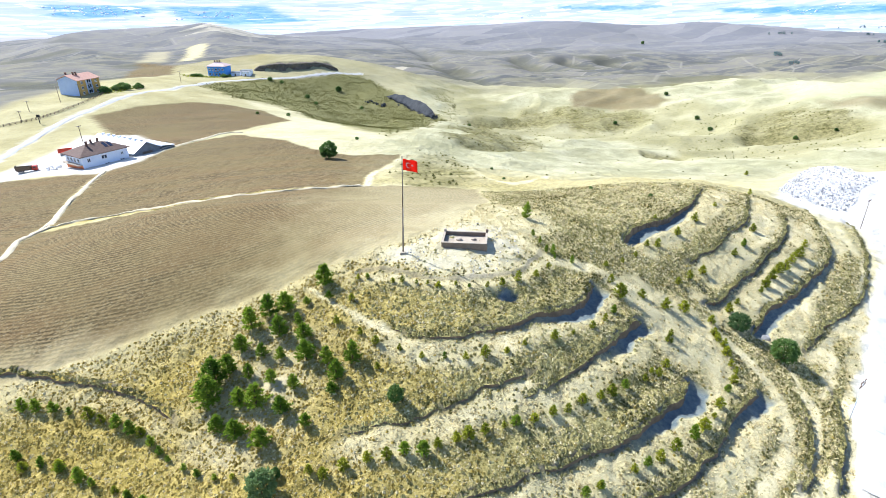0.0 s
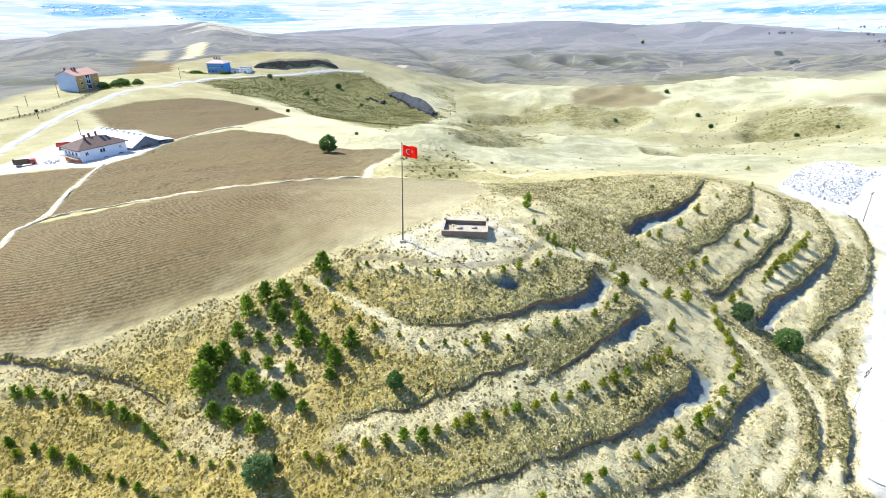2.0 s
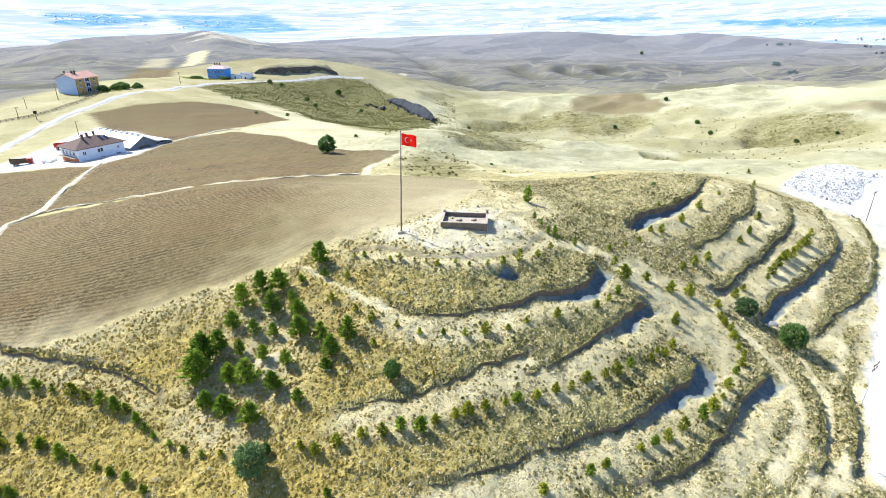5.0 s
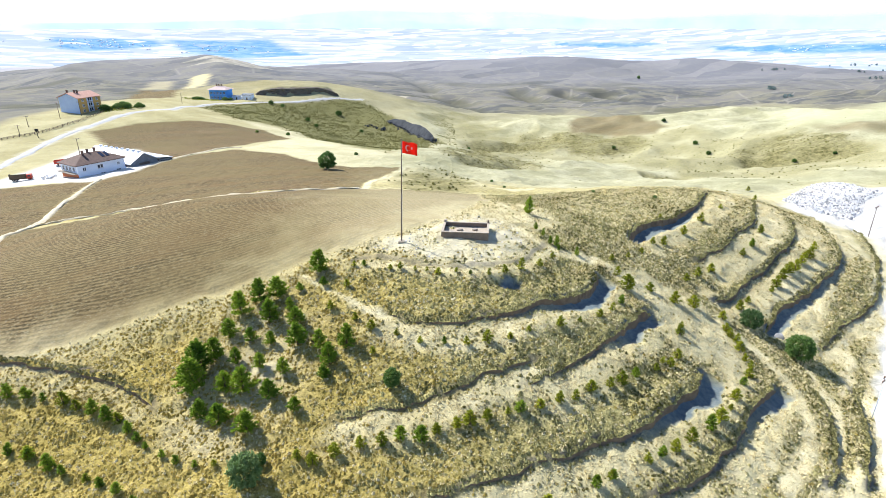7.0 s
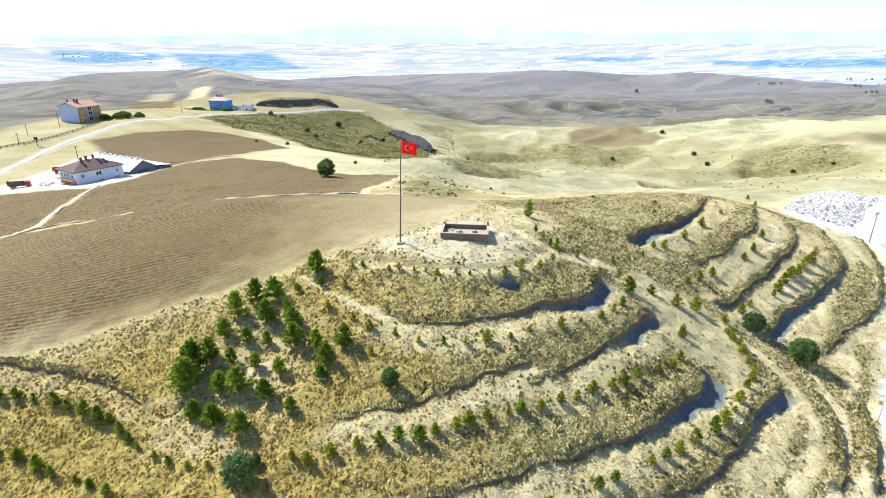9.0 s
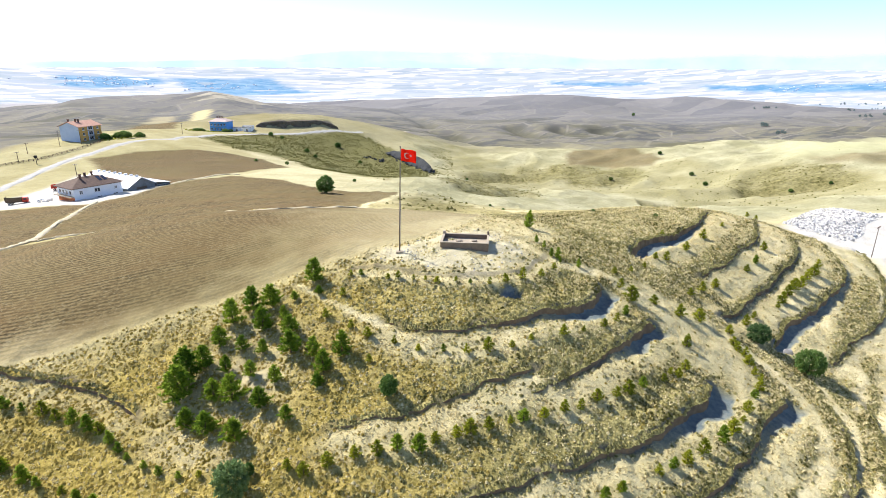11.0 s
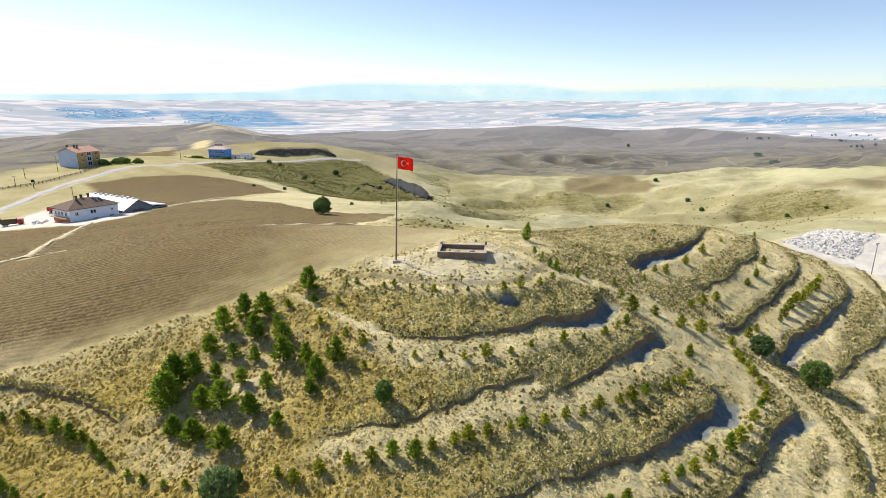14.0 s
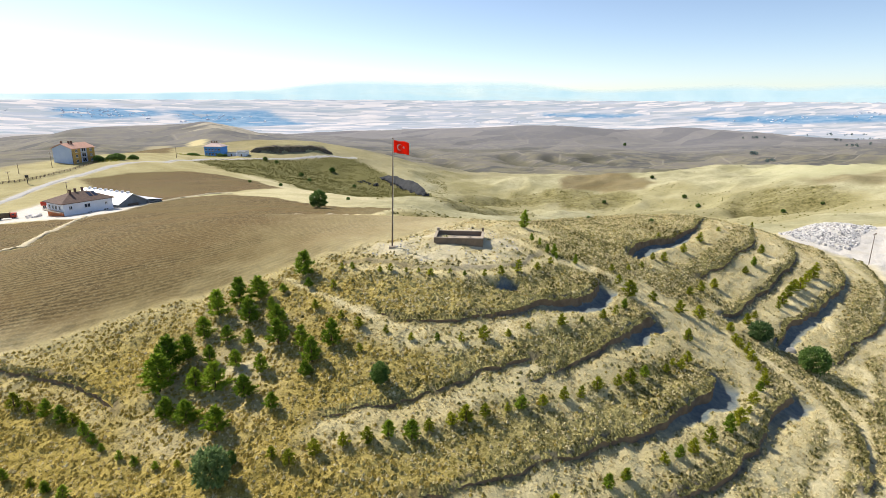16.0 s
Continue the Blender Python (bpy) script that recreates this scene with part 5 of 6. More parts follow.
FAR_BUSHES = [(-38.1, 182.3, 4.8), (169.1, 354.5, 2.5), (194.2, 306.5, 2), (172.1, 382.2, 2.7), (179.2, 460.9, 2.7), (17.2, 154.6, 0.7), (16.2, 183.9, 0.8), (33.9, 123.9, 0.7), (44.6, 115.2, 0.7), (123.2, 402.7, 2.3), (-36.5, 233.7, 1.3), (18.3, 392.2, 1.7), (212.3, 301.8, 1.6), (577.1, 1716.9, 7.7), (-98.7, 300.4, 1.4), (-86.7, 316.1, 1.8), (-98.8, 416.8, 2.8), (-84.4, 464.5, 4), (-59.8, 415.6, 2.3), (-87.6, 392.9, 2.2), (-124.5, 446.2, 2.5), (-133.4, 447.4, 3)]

rng = random.Random(11)
big = [make_pine(1, 1, 0.40, NEEDLES, "bushy dark green young pine on the hillside", 0.0, 1.25, 0.12), make_pine(2, 1, 0.36, NEEDLES, "bushy dark green young pine on the hillside", 0.03, 1.2, 0.1),
       make_pine(3, 1, 0.44, NEEDLES, "broad dark green young pine on the hillside", -0.02, 1.3, 0.14)]
small = [make_pine(4, 1, 0.36, YOUNG, "small yellow-green pine sapling on a terrace edge", 0.0, 1.0, 0.04), make_pine(5, 1, 0.40, YOUNG, "small yellow-green pine sapling on a terrace edge", 0.03, 1.0, 0.03),
         make_pine(6, 1, 0.31, YOUNG, "slender yellow-green pine sapling on a terrace edge", -0.03, 0.9, 0.03)]
dark_small = [make_pine(7, 1, 0.30, NEEDLES, "small dark green pine sapling on a terrace edge", 0.0, 1.0, 0.05), make_pine(8, 1, 0.33, NEEDLES, "small dark green pine sapling on a terrace edge", 0.02, 1.0, 0.04)]
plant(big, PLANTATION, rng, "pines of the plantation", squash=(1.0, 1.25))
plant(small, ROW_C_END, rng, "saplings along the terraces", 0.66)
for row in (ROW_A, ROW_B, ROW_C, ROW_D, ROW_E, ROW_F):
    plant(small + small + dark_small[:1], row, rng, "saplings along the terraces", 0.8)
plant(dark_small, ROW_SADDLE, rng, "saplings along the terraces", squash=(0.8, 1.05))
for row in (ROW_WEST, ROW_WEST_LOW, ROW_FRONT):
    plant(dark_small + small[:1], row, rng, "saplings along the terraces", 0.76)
sage = make_bush(21, LEAVES, "rounded grey-green bush on the terraces", squat=1.0)
green_bush = make_bush(22, BROAD, "rounded leafy green bush on the terraces", squat=1.0)
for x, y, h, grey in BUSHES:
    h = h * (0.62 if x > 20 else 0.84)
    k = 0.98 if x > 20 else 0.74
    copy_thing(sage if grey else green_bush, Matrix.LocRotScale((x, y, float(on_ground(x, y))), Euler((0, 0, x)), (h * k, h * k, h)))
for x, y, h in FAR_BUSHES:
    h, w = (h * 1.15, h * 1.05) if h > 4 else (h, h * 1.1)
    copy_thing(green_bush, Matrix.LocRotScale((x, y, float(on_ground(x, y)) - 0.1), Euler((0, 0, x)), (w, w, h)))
rng = random.Random(17)
for k in range(11):
    f = k / 10
    x, y = -186 + 8 * f + rng.uniform(-3, 3), 314 + 26 * f + rng.uniform(-2.5, 2.5)
    h = rng.uniform(1.4, 3.4)
    tagged(copy_thing(green_bush, Matrix.LocRotScale((x, y, float(on_ground(x, y))), Euler((0, 0, x)), (h * 1.3, h * 1.3, h))), "leafy green garden shrub beside the ochre house", group="garden shrubs")
for k in range(12):
    x, y = rng.choice((-190, -186, -165, -160)) + rng.uniform(-4, 4), 444 + rng.uniform(-3, 4)
    h = rng.uniform(1.2, 2.6)
    tagged(copy_thing(green_bush, Matrix.LocRotScale((x, y, float(on_ground(x, y))), Euler((0, 0, x)), (h * 1.6, h * 1.6, h))), "leafy green garden shrub beside the blue house", group="garden shrubs")
for src in (*big, *small, *dark_small, sage, green_bush):
    drop_source(src)


# ---- village houses ----
def window(parent, at, along, out, w, h, sill=True):
    """A framed window on a wall: at is its lower middle, along and out are unit vectors of the wall."""
    along, out, up = Vector(along), Vector(out), Vector((0, 0, 1))

    def slab(name, x0, x1, z0, z1, d0, d1, material, host):
        bm = bmesh.new()
        vs = [Vector(at) + along * x + up * z + out * d for d in (d0, d1) for x, z in ((x0, z0), (x1, z0), (x1, z1), (x0, z1))]
        hull(bm, vs, [(0, 1, 2, 3), (7, 6, 5, 4), (0, 4, 5, 1), (1, 5, 6, 2), (2, 6, 7, 3), (3, 7, 4, 0)])
        bmesh.ops.recalc_face_normals(bm, faces=bm.faces)
        return part(name, bm, material, host)

    win = slab("window", -w / 2, w / 2, 0, h, 0.003, 0.09, FRAME, parent)
    for s in (-1, 1):
        mid = s * w / 4
        slab("pane", mid - w / 4 + 0.09, mid + w / 4 - 0.09, 0.12, h - 0.12, 0.05, 0.10, PANE, win)
    if sill:
        slab("sill", -w / 2 - 0.12, w / 2 + 0.12, -0.12, -0.003, 0.003, 0.2, FRAME, win)


def frame_of(a, b):
    a, b = Vector((*a, 0)), Vector((*b, 0))
    along = (b - a).normalized()
    return along, Vector((-along.y, along.x, 0)), (b - a).length


def prism(bm, p, q, back, lo, eave, ridge, over):
    """A gabled roof slab over the wall p-q, its ridge running along back."""
    along = (q - p).normalized()
    back_n = back.normalized()
    mid = (p + q) / 2
    a, b, c = p - along * over, q + along * over, mid
    drop = (ridge - eave) * over / ((q - p).length / 2)
    ring = []
    for off in (-back_n * over, back + back_n * over):
        ring += [a + off + Vector((0, 0, eave - drop)), c + off + Vector((0, 0, ridge)), b + off + Vector((0, 0, eave - drop))]
        ring += [a + off + Vector((0, 0, eave - drop + 0.2)), c + off + Vector((0, 0, ridge + 0.22)), b + off + Vector((0, 0, eave - drop + 0.2))]
    hull(bm, ring, [(3, 4, 10, 9), (4, 5, 11, 10), (1, 0, 6, 7), (2, 1, 7, 8), (0, 1, 4, 3), (1, 2, 5, 4), (7, 6, 9, 10), (8, 7, 10, 11), (0, 3, 9, 6), (5, 2, 8, 11)])
    bmesh.ops.recalc_face_normals(bm, faces=bm.faces)
    return bm


def wall_block(p, q, back, z0, z1):
    bm = bmesh.new()
    base = [p, q, q + back, p + back]
    vs = [v + Vector((0, 0, z)) for z in (z0, z1) for v in base]
    hull(bm, vs, [(3, 2, 1, 0), (4, 5, 6, 7), (0, 1, 5, 4), (1, 2, 6, 5), (2, 3, 7, 6), (3, 0, 4, 7)])
    bmesh.ops.recalc_face_normals(bm, faces=bm.faces)
    return bm


def gable_fill(p, q, back, eave, ridge, off=None):
    """The gable triangle as a thin wall."""
    bm, mid, t = bmesh.new(), (p + q) / 2, back.normalized() * 0.25
    for off in (off or Vector(),):
        tri = [p + off + Vector((0, 0, eave)), q + off + Vector((0, 0, eave)), mid + off + Vector((0, 0, ridge - 0.05))]
        hull(bm, tri + [v + t for v in tri], [(0, 1, 2), (5, 4, 3), (0, 3, 4, 1), (1, 4, 5, 2), (2, 5, 3, 0)])
    bmesh.ops.recalc_face_normals(bm, faces=bm.faces)
    return bm


def chimney(parent, x, y, z0, z1, w=0.55):
    part("chimney", boxes(((x - w / 2, y - w / 2, z0), (x + w / 2, y + w / 2, z1)), ((x - w / 2 - 0.1, y - w / 2 - 0.1, z1 + 0.003), (x + w / 2 + 0.1, y + w / 2 + 0.1, z1 + 0.15))), SOOTY, parent, "sooty brick chimney")


def build_farmhouse():
    corner = Vector((-119.8, 181.0, 0))
    ang = radians(58)
    along, back = Vector((math.cos(ang), math.sin(ang), 0)), Vector((-math.sin(ang), math.cos(ang), 0))
    L, D, eave, top = 15.8, 10.5, 5.1, 7.8
    z = min(float(on_ground(*(corner + along * u + back * v).xy)) for u in (0, L) for v in (0, D)) - 0.2
    house = thing("farmhouse", "white two-storey farmhouse with brown hipped roof and brick base", "house", Matrix.Translation((corner.x, corner.y, z)))
    o = Vector()
    part("wall", wall_block(o, along * L, back * D, -1.5, eave), PLASTER, house)
    bm = wall_block(o - along * 0.06 - back * 0.0, o - along * 0.004, back * D, -1.0, 2.1)
    part("brick_base", bm, BRICK, house, "orange brick facing of the lower storey")
    ov = 0.8
    c = [o - along * ov - back * ov, along * (L + ov) - back * ov, along * (L + ov) + back * (D + ov), -along * ov + back * (D + ov)]
    up = Vector((0, 0, 1))
    r0, r1 = along * (D * 0.5) + back * (D / 2), along * (L - D * 0.5) + back * (D / 2)
    vs = [v + up * (eave - 0.1) for v in c] + [v + up * (eave + 0.12) for v in c] + [r0 + up * top, r1 + up * top]
    bm = hull(bmesh.new(), vs, [(3, 2, 1, 0), (0, 1, 5, 4), (1, 2, 6, 5), (2, 3, 7, 6), (3, 0, 4, 7), (4, 5, 9, 8), (5, 6, 9), (6, 7, 8, 9), (7, 4, 8)])
    bmesh.ops.recalc_face_normals(bm, faces=bm.faces)
    roof = part("roof", bm, ROOF, house)
    slope = (top - eave - 0.12) / (D / 2 + ov)
    for k, u in enumerate((0.60, 0.70)):
        q = along * (L * u)
        pts = []
        for s, t in ((0, 1.6), (1.1, 1.6), (1.1, 4.2), (0, 4.2)):
            pts.append(q + along * s + back * t + up * (eave + 0.12 + slope * (t + ov) + 0.12))
        bm = hull(bmesh.new(), pts + [p - up * 0.08 for p in pts], [(0, 1, 2, 3), (7, 6, 5, 4), (0, 4, 5, 1), (1, 5, 6, 2), (2, 6, 7, 3), (3, 7, 4, 0)])
        bmesh.ops.recalc_face_normals(bm, faces=bm.faces)
        part("solar_panel", bm, PANEL, roof, "dark solar panel")
    for u, v in ((0.45, 0.55), (0.62, 0.62), (0.3, 0.4)):
        p = along * (L * u) + back * (D * v)
        chimney(house, p.x, p.y, top - 1.2, top + 0.9)
    for u, zz, w, h in ((0.14, 3.0, 1.0, 1.2), (0.47, 3.0, 1.8, 1.3), (0.50, 0.7, 1.5, 0.8), (0.84, 0.9, 1.5, 0.8), (0.86, 3.1, 0.8, 0.9)):
        window(house, along * (L * u) + up * zz, along, -back, w, h)
    for v in (0.2, 0.42, 0.62, 0.82):
        window(house, back * (D * v) + up * 3.0 - along * 0.004, back, -along, 1.1, 1.3)
    bm = wall_block(-along * 1.5, -along * 0.07, back * D, 2.35, 2.55)
    part("balcony", bm, COPING, house, "pale concrete balcony slab")
    for v in np.linspace(0.02, 0.98, 9):
        p = -along * 1.42 + back * (D * v)
        part("baluster", tube(bmesh.new(), p + up * 2.56, p + up * 3.5, 0.04, 0.04, 6), STEEL, house)


def build_shed():
    p, q = Vector((-110.4, 196.0, 0)), Vector((-105.4, 205.2, 0))
    back = Vector((-0.88, 0.475, 0)) * 27
    z = min(float(on_ground(*v.xy)) for v in (p, q, p + back, q + back))
    shed = thing("barn", "long low barn with bright white sheet-metal gable roof", "barn", Matrix.Translation((p.x, p.y, z)))
    q = q - p
    o = Vector()
    part("wall", wall_block(o, q, back, -0.8, 2.7), SHADE_GREY, shed)
    for off in (Vector(), back - back.normalized() * 0.25):
        part("gable", gable_fill(o, q, back, 2.703, 5.5, off), SHADE_GREY, shed)
    roof = part("roof", prism(bmesh.new(), o, q, back, 0, 2.75, 5.6, 0.6), SHEET, shed)
    mid = q / 2
    for k in range(8):
        c = mid + back * ((k + 0.6) / 8.4)
        part("roof_vent", boxes(((c.x - 0.45, c.y - 0.45, 5.6), (c.x + 0.45, c.y + 0.45, 6.3)), bevel=0.06), SHEET, roof, "white sheet-metal roof vent")
    along = q.normalized()
    for k in range(10):
        a = back * (k / 9)
        for side in (-1, 1):
            foot = mid + along * (side * 5.6) + a
            part("roof_seam", tube(bmesh.new(), mid + a + Vector((0, 0, 5.83)), foot + Vector((0, 0, 2.78)), 0.05, 0.05, 4), SHEET, roof)
    bm = wall_block(mid * 0.62, mid * 1.38, back.normalized() * -0.12, 0.0, 2.3)
    part("barn_door", bm, TIMBER, shed, "wide timber barn door")
    low = thing("lean_to", "low lean-to cattle shed with white sheet roof beside the barn", "shed", Matrix.Translation((p.x + q.x, p.y + q.y, z)))
    e = q.normalized() * 6.0
    part("wall", wall_block(along * 0.8, e, back * 0.95, -0.8, 1.9), SHADE_GREY, low)
    up = Vector((0, 0, 1))
    b2 = back * 0.98
    vs = [along * 0.75 + up * 2.75, e + along * 0.5 + up * 1.95, e + along * 0.5 + b2 + up * 1.95, along * 0.75 + b2 + up * 2.75]
    bm = hull(bmesh.new(), vs + [v + up * 0.14 for v in vs], [(3, 2, 1, 0), (4, 5, 6, 7), (0, 1, 5, 4), (1, 2, 6, 5), (2, 3, 7, 6), (3, 0, 4, 7)])
    bmesh.ops.recalc_face_normals(bm, faces=bm.faces)
    part("roof", bm, SHEET, low)
    for k in range(5):
        c = e * (0.2 + 0.18 * k)
        part("opening", wall_block(c - back.normalized() * 0.03, c + e.normalized() * 0.7 - back.normalized() * 0.03, back.normalized() * 0.02, 0.3, 1.5), PANE, low, "dark doorway")


def build_apartment():
    p, q = Vector((-207.1, 311.3, 0)), Vector((-194.4, 307.5, 0))
    along, n, W = frame_of(p.xy, q.xy)
    back = n * 14.0
    z = min(float(on_ground(*v.xy)) for v in (p, q, p + back, q + back)) - 0.2
    block = thing("apartment_house", "three-storey white and ochre house with red tiled gable roof", "house", Matrix.Translation((p.x, p.y, z)))
    o, e, up = Vector(), along * W, Vector((0, 0, 1))
    part("wall", wall_block(o, e, back, -2, 8.3), PALE_BLUE, block)
    for off in (Vector(), back - back.normalized() * 0.25):
        part("gable", gable_fill(o, e, back, 8.303, 10.6, off), PALE_BLUE, block)
    part("facade", wall_block(e + along * 0.004, e + along * 0.2, n * 5.2, -1, 8.28), OCHRE, block, "ochre plaster facade")
    part("facade", wall_block(e + along * 0.004 + n * 9.2, e + along * 0.2 + n * 9.2, n * 4.8, -1, 8.28), OCHRE, block, "ochre plaster facade")
    part("roof", prism(bmesh.new(), o, e, back, 0, 8.35, 10.7, 0.7), RED_ROOF, block)
    for u, v in ((0.35, 0.15), (0.55, 0.3), (0.62, 0.36)):
        c = along * (W * u) + n * (14 * v)
        chimney(block, c.x, c.y, 9.3, 11.9, 0.7)
    for zz in (0.9, 3.6, 6.3):
        for v in (2.6, 11.6):
            window(block, e + along * 0.2 + n * v + up * zz, n, along, 1.3, 1.4)
        window(block, e + n * 7.2 + up * zz, n, along, 2.4, 1.9)
        part("balcony", wall_block(e + along * 0.01 + n * 5.4, e + along * 1.1 + n * 5.4, n * 3.6, zz - 0.45, zz - 0.3), COPING, block, "concrete balcony slab")


def build_blue_house():
    p, q = Vector((-182.5, 452.8, 0)), Vector((-168.6, 450.8, 0))
    along, n, W = frame_of(p.xy, q.xy)
    back = n * 10
    z = min(float(on_ground(*v.xy)) for v in (p, q, p + back, q + back)) - 0.2
    house = thing("blue_house", "blue plastered house with pale pink hipped roof", "house", Matrix.Translation((p.x, p.y, z)))
    o, e, up = Vector(), along * W, Vector((0, 0, 1))
    part("wall", wall_block(o, e, back, -2, 7.6), BLUE, house)
    ov = 0.9
    c = [o - along * ov - n * ov, e + along * ov - n * ov, e + along * ov + back + n * ov, back - along * ov + n * ov]
    r0, r1 = along * (W * 0.3) + back / 2, along * (W * 0.7) + back / 2
    vs = [v + up * 7.55 for v in c] + [v + up * 7.8 for v in c] + [r0 + up * 10.3, r1 + up * 10.3]
    bm = hull(bmesh.new(), vs, [(3, 2, 1, 0), (0, 1, 5, 4), (1, 2, 6, 5), (2, 3, 7, 6), (3, 0, 4, 7), (4, 5, 9, 8), (5, 6, 9), (6, 7, 8, 9), (7, 4, 8)])
    bmesh.ops.recalc_face_normals(bm, faces=bm.faces)
    part("roof", bm, plain("faded_roof_tiles", (0.62, 0.50, 0.47), (0.5, 0.38, 0.36), 1.2, 0.85), house)
    for u in (0.3, 0.45, 0.6):
        cc = along * (W * u) + back * 0.5
        chimney(house, cc.x, cc.y, 9.2, 11.6, 0.7)
    for zz in (1.2, 4.6):
        for u in (0.12, 0.31, 0.5, 0.69, 0.88):
            window(house, e * u + up * zz, along, -n, 1.4, 1.6)
    part("balcony", wall_block(e * 0.35 - n * 1.3, e * 0.65 - n * 1.3, n * 1.29, 3.9, 4.1), COPING, house, "white balcony slab")
    for dx, dy, w, d, h in ((3, 4, 7, 5, 3.0), (12, 2, 6, 6, 3.4), (9, 9, 8, 5, 3.6)):
        a = q + Vector((dx, dy, 0))
        zz = float(on_ground(*a.xy)) - 0.3
        out = thing("outbuilding", "small pale outbuilding with flat grey roof beside the blue house", "shed", Matrix.Translation((a.x, a.y, zz)), "outbuildings")
        part("wall", boxes(((0, 0, -0.5), (w, d, h))), PLASTER, out)
        part("roof", boxes(((-0.3, -0.3, h + 0.003), (w + 0.3, d + 0.3, h + 0.25)), bevel=0.03), SHADE_GREY, out)
        part("door", boxes(((w * 0.4, -0.06, 0), (w * 0.4 + 1.0, -0.003, 2.0))), TIMBER, out)


build_farmhouse()
build_shed()
build_apartment()
build_blue_house()


# ---- vehicles and yard clutter ----
def wheel(parent, x, y, r, w):
    bm = bmesh.new()
    tube(bm, (x, y - w / 2, r), (x, y + w / 2, r), r, r, 16)
    bmesh.ops.bevel(bm, geom=[e for e in bm.edges if abs(e.verts[0].co.y - e.verts[1].co.y) < 1e-4], offset=0.06, segments=2, affect="EDGES")
    tyre = part("wheel", bm, TYRE, parent)
    part("rim", tube(bmesh.new(), (x, y - w / 2 - 0.02, r), (x, y + w / 2 + 0.02, r), r * 0.55, r * 0.55, 12), STEEL, tyre)


def build_truck():
    x, y = -140.4, 183.2
    truck = thing("tipper_truck", "old tipper truck with red cab and high dark body", "truck", pose(x, y, float(on_ground(x, y)), 0, 0, 22) @ Matrix.Scale(0.72, 4))
    part("chassis", boxes(((-4.2, -0.5, 0.7), (4.3, 0.5, 0.95)), bevel=0.03), TYRE, truck)
    bed = part("tipper_body", boxes(((-4.3, -1.2, 1.0), (1.9, 1.2, 1.15)), ((-4.3, -1.25, 1.153), (1.9, -1.15, 2.7)), ((-4.3, 1.15, 1.153), (1.9, 1.25, 2.7)), ((1.8, -1.147, 1.153), (1.9, 1.147, 3.1))), RUST, truck)
    part("tailgate", boxes(((-4.45, -1.25, 1.2), (-4.32, 1.25, 3.3)), bevel=0.02), RUST, bed)
    for k in range(7):
        u = -4.1 + k * 0.95
        part("rib", boxes(((u, -1.33, 1.1), (u + 0.12, -1.253, 2.75)), ((u, 1.253, 1.1), (u + 0.12, 1.33, 2.75))), RUST, bed)
    bm = boxes(((2.15, -1.15, 0.9), (4.3, 1.15, 2.85)), bevel=0.16)
    cab = part("cab", bm, RED_PAINT, truck)
    part("windscreen", boxes(((4.29, -0.95, 1.9), (4.33, 0.95, 2.6))), PANE, cab)
    for s in (-1, 1):
        part("side_window", boxes(((2.7, s * 1.16 - 0.02, 1.9), (3.8, s * 1.16 + 0.02, 2.55))), PANE, cab)
        part("headlight", boxes(((4.29, s * 0.8 - 0.15, 1.05), (4.34, s * 0.8 + 0.15, 1.25))), FRAME, cab)
    part("bumper", boxes(((4.3, -1.15, 0.6), (4.5, 1.15, 0.9)), bevel=0.03), STEEL, truck)
    for u in (-3.1, -1.9, 3.2):
        for s in (-1, 1):
            wheel(truck, u, s * 1.0, 0.52, 0.34)


def build_trailer():
    x, y = -141.5, 206.0
    cart = thing("farm_trailer", "red farm trailer with open box parked in the yard", "trailer", pose(x, y, float(on_ground(x, y)), 0, 0, 30))
    part("box", boxes(((-2.3, -1.1, 0.9), (2.3, 1.1, 1.02)), ((-2.3, -1.12, 1.023), (2.3, -1.04, 2.1)), ((-2.3, 1.04, 1.023), (2.3, 1.12, 2.1)), ((-2.3, -1.037, 1.023), (-2.22, 1.037, 2.1)), ((2.22, -1.037, 1.023), (2.3, 1.037, 2.1))), RED_PAINT, cart)
    part("drawbar", boxes(((2.3, -0.07, 0.6), (4.0, 0.07, 0.72)), bevel=0.02), STEEL, cart)
    for u in (-1.3, 1.3):
        for s in (-1, 1):
            wheel(cart, u, s * 0.95, 0.42, 0.28)


def build_sacks():
    rng = random.Random(5)
    for k in range(9):
        x, y = -132.5 + rng.uniform(-2.5, 2.5), 184.5 + rng.uniform(-2.0, 3.0)
        r = rng.uniform(0.45, 0.8)
        bm = bmesh.new()
        bmesh.ops.create_icosphere(bm, subdivisions=2, radius=r)
        for v in bm.verts:
            v.co *= rng.uniform(0.9, 1.08)
            v.co.z = max(v.co.z * 0.8, -0.4 * r)
        ob = part("sack", bm, WHITE_CLOTH, None, "", True)
        ob.matrix_basis = pose(x, y, float(on_ground(x, y)) + 0.38 * r, 0, 0, rng.uniform(0, 360))
        tagged(ob, "bulging white sack standing in the farm yard", "sack", "sacks in the yard")


build_truck()
build_trailer()
build_sacks()


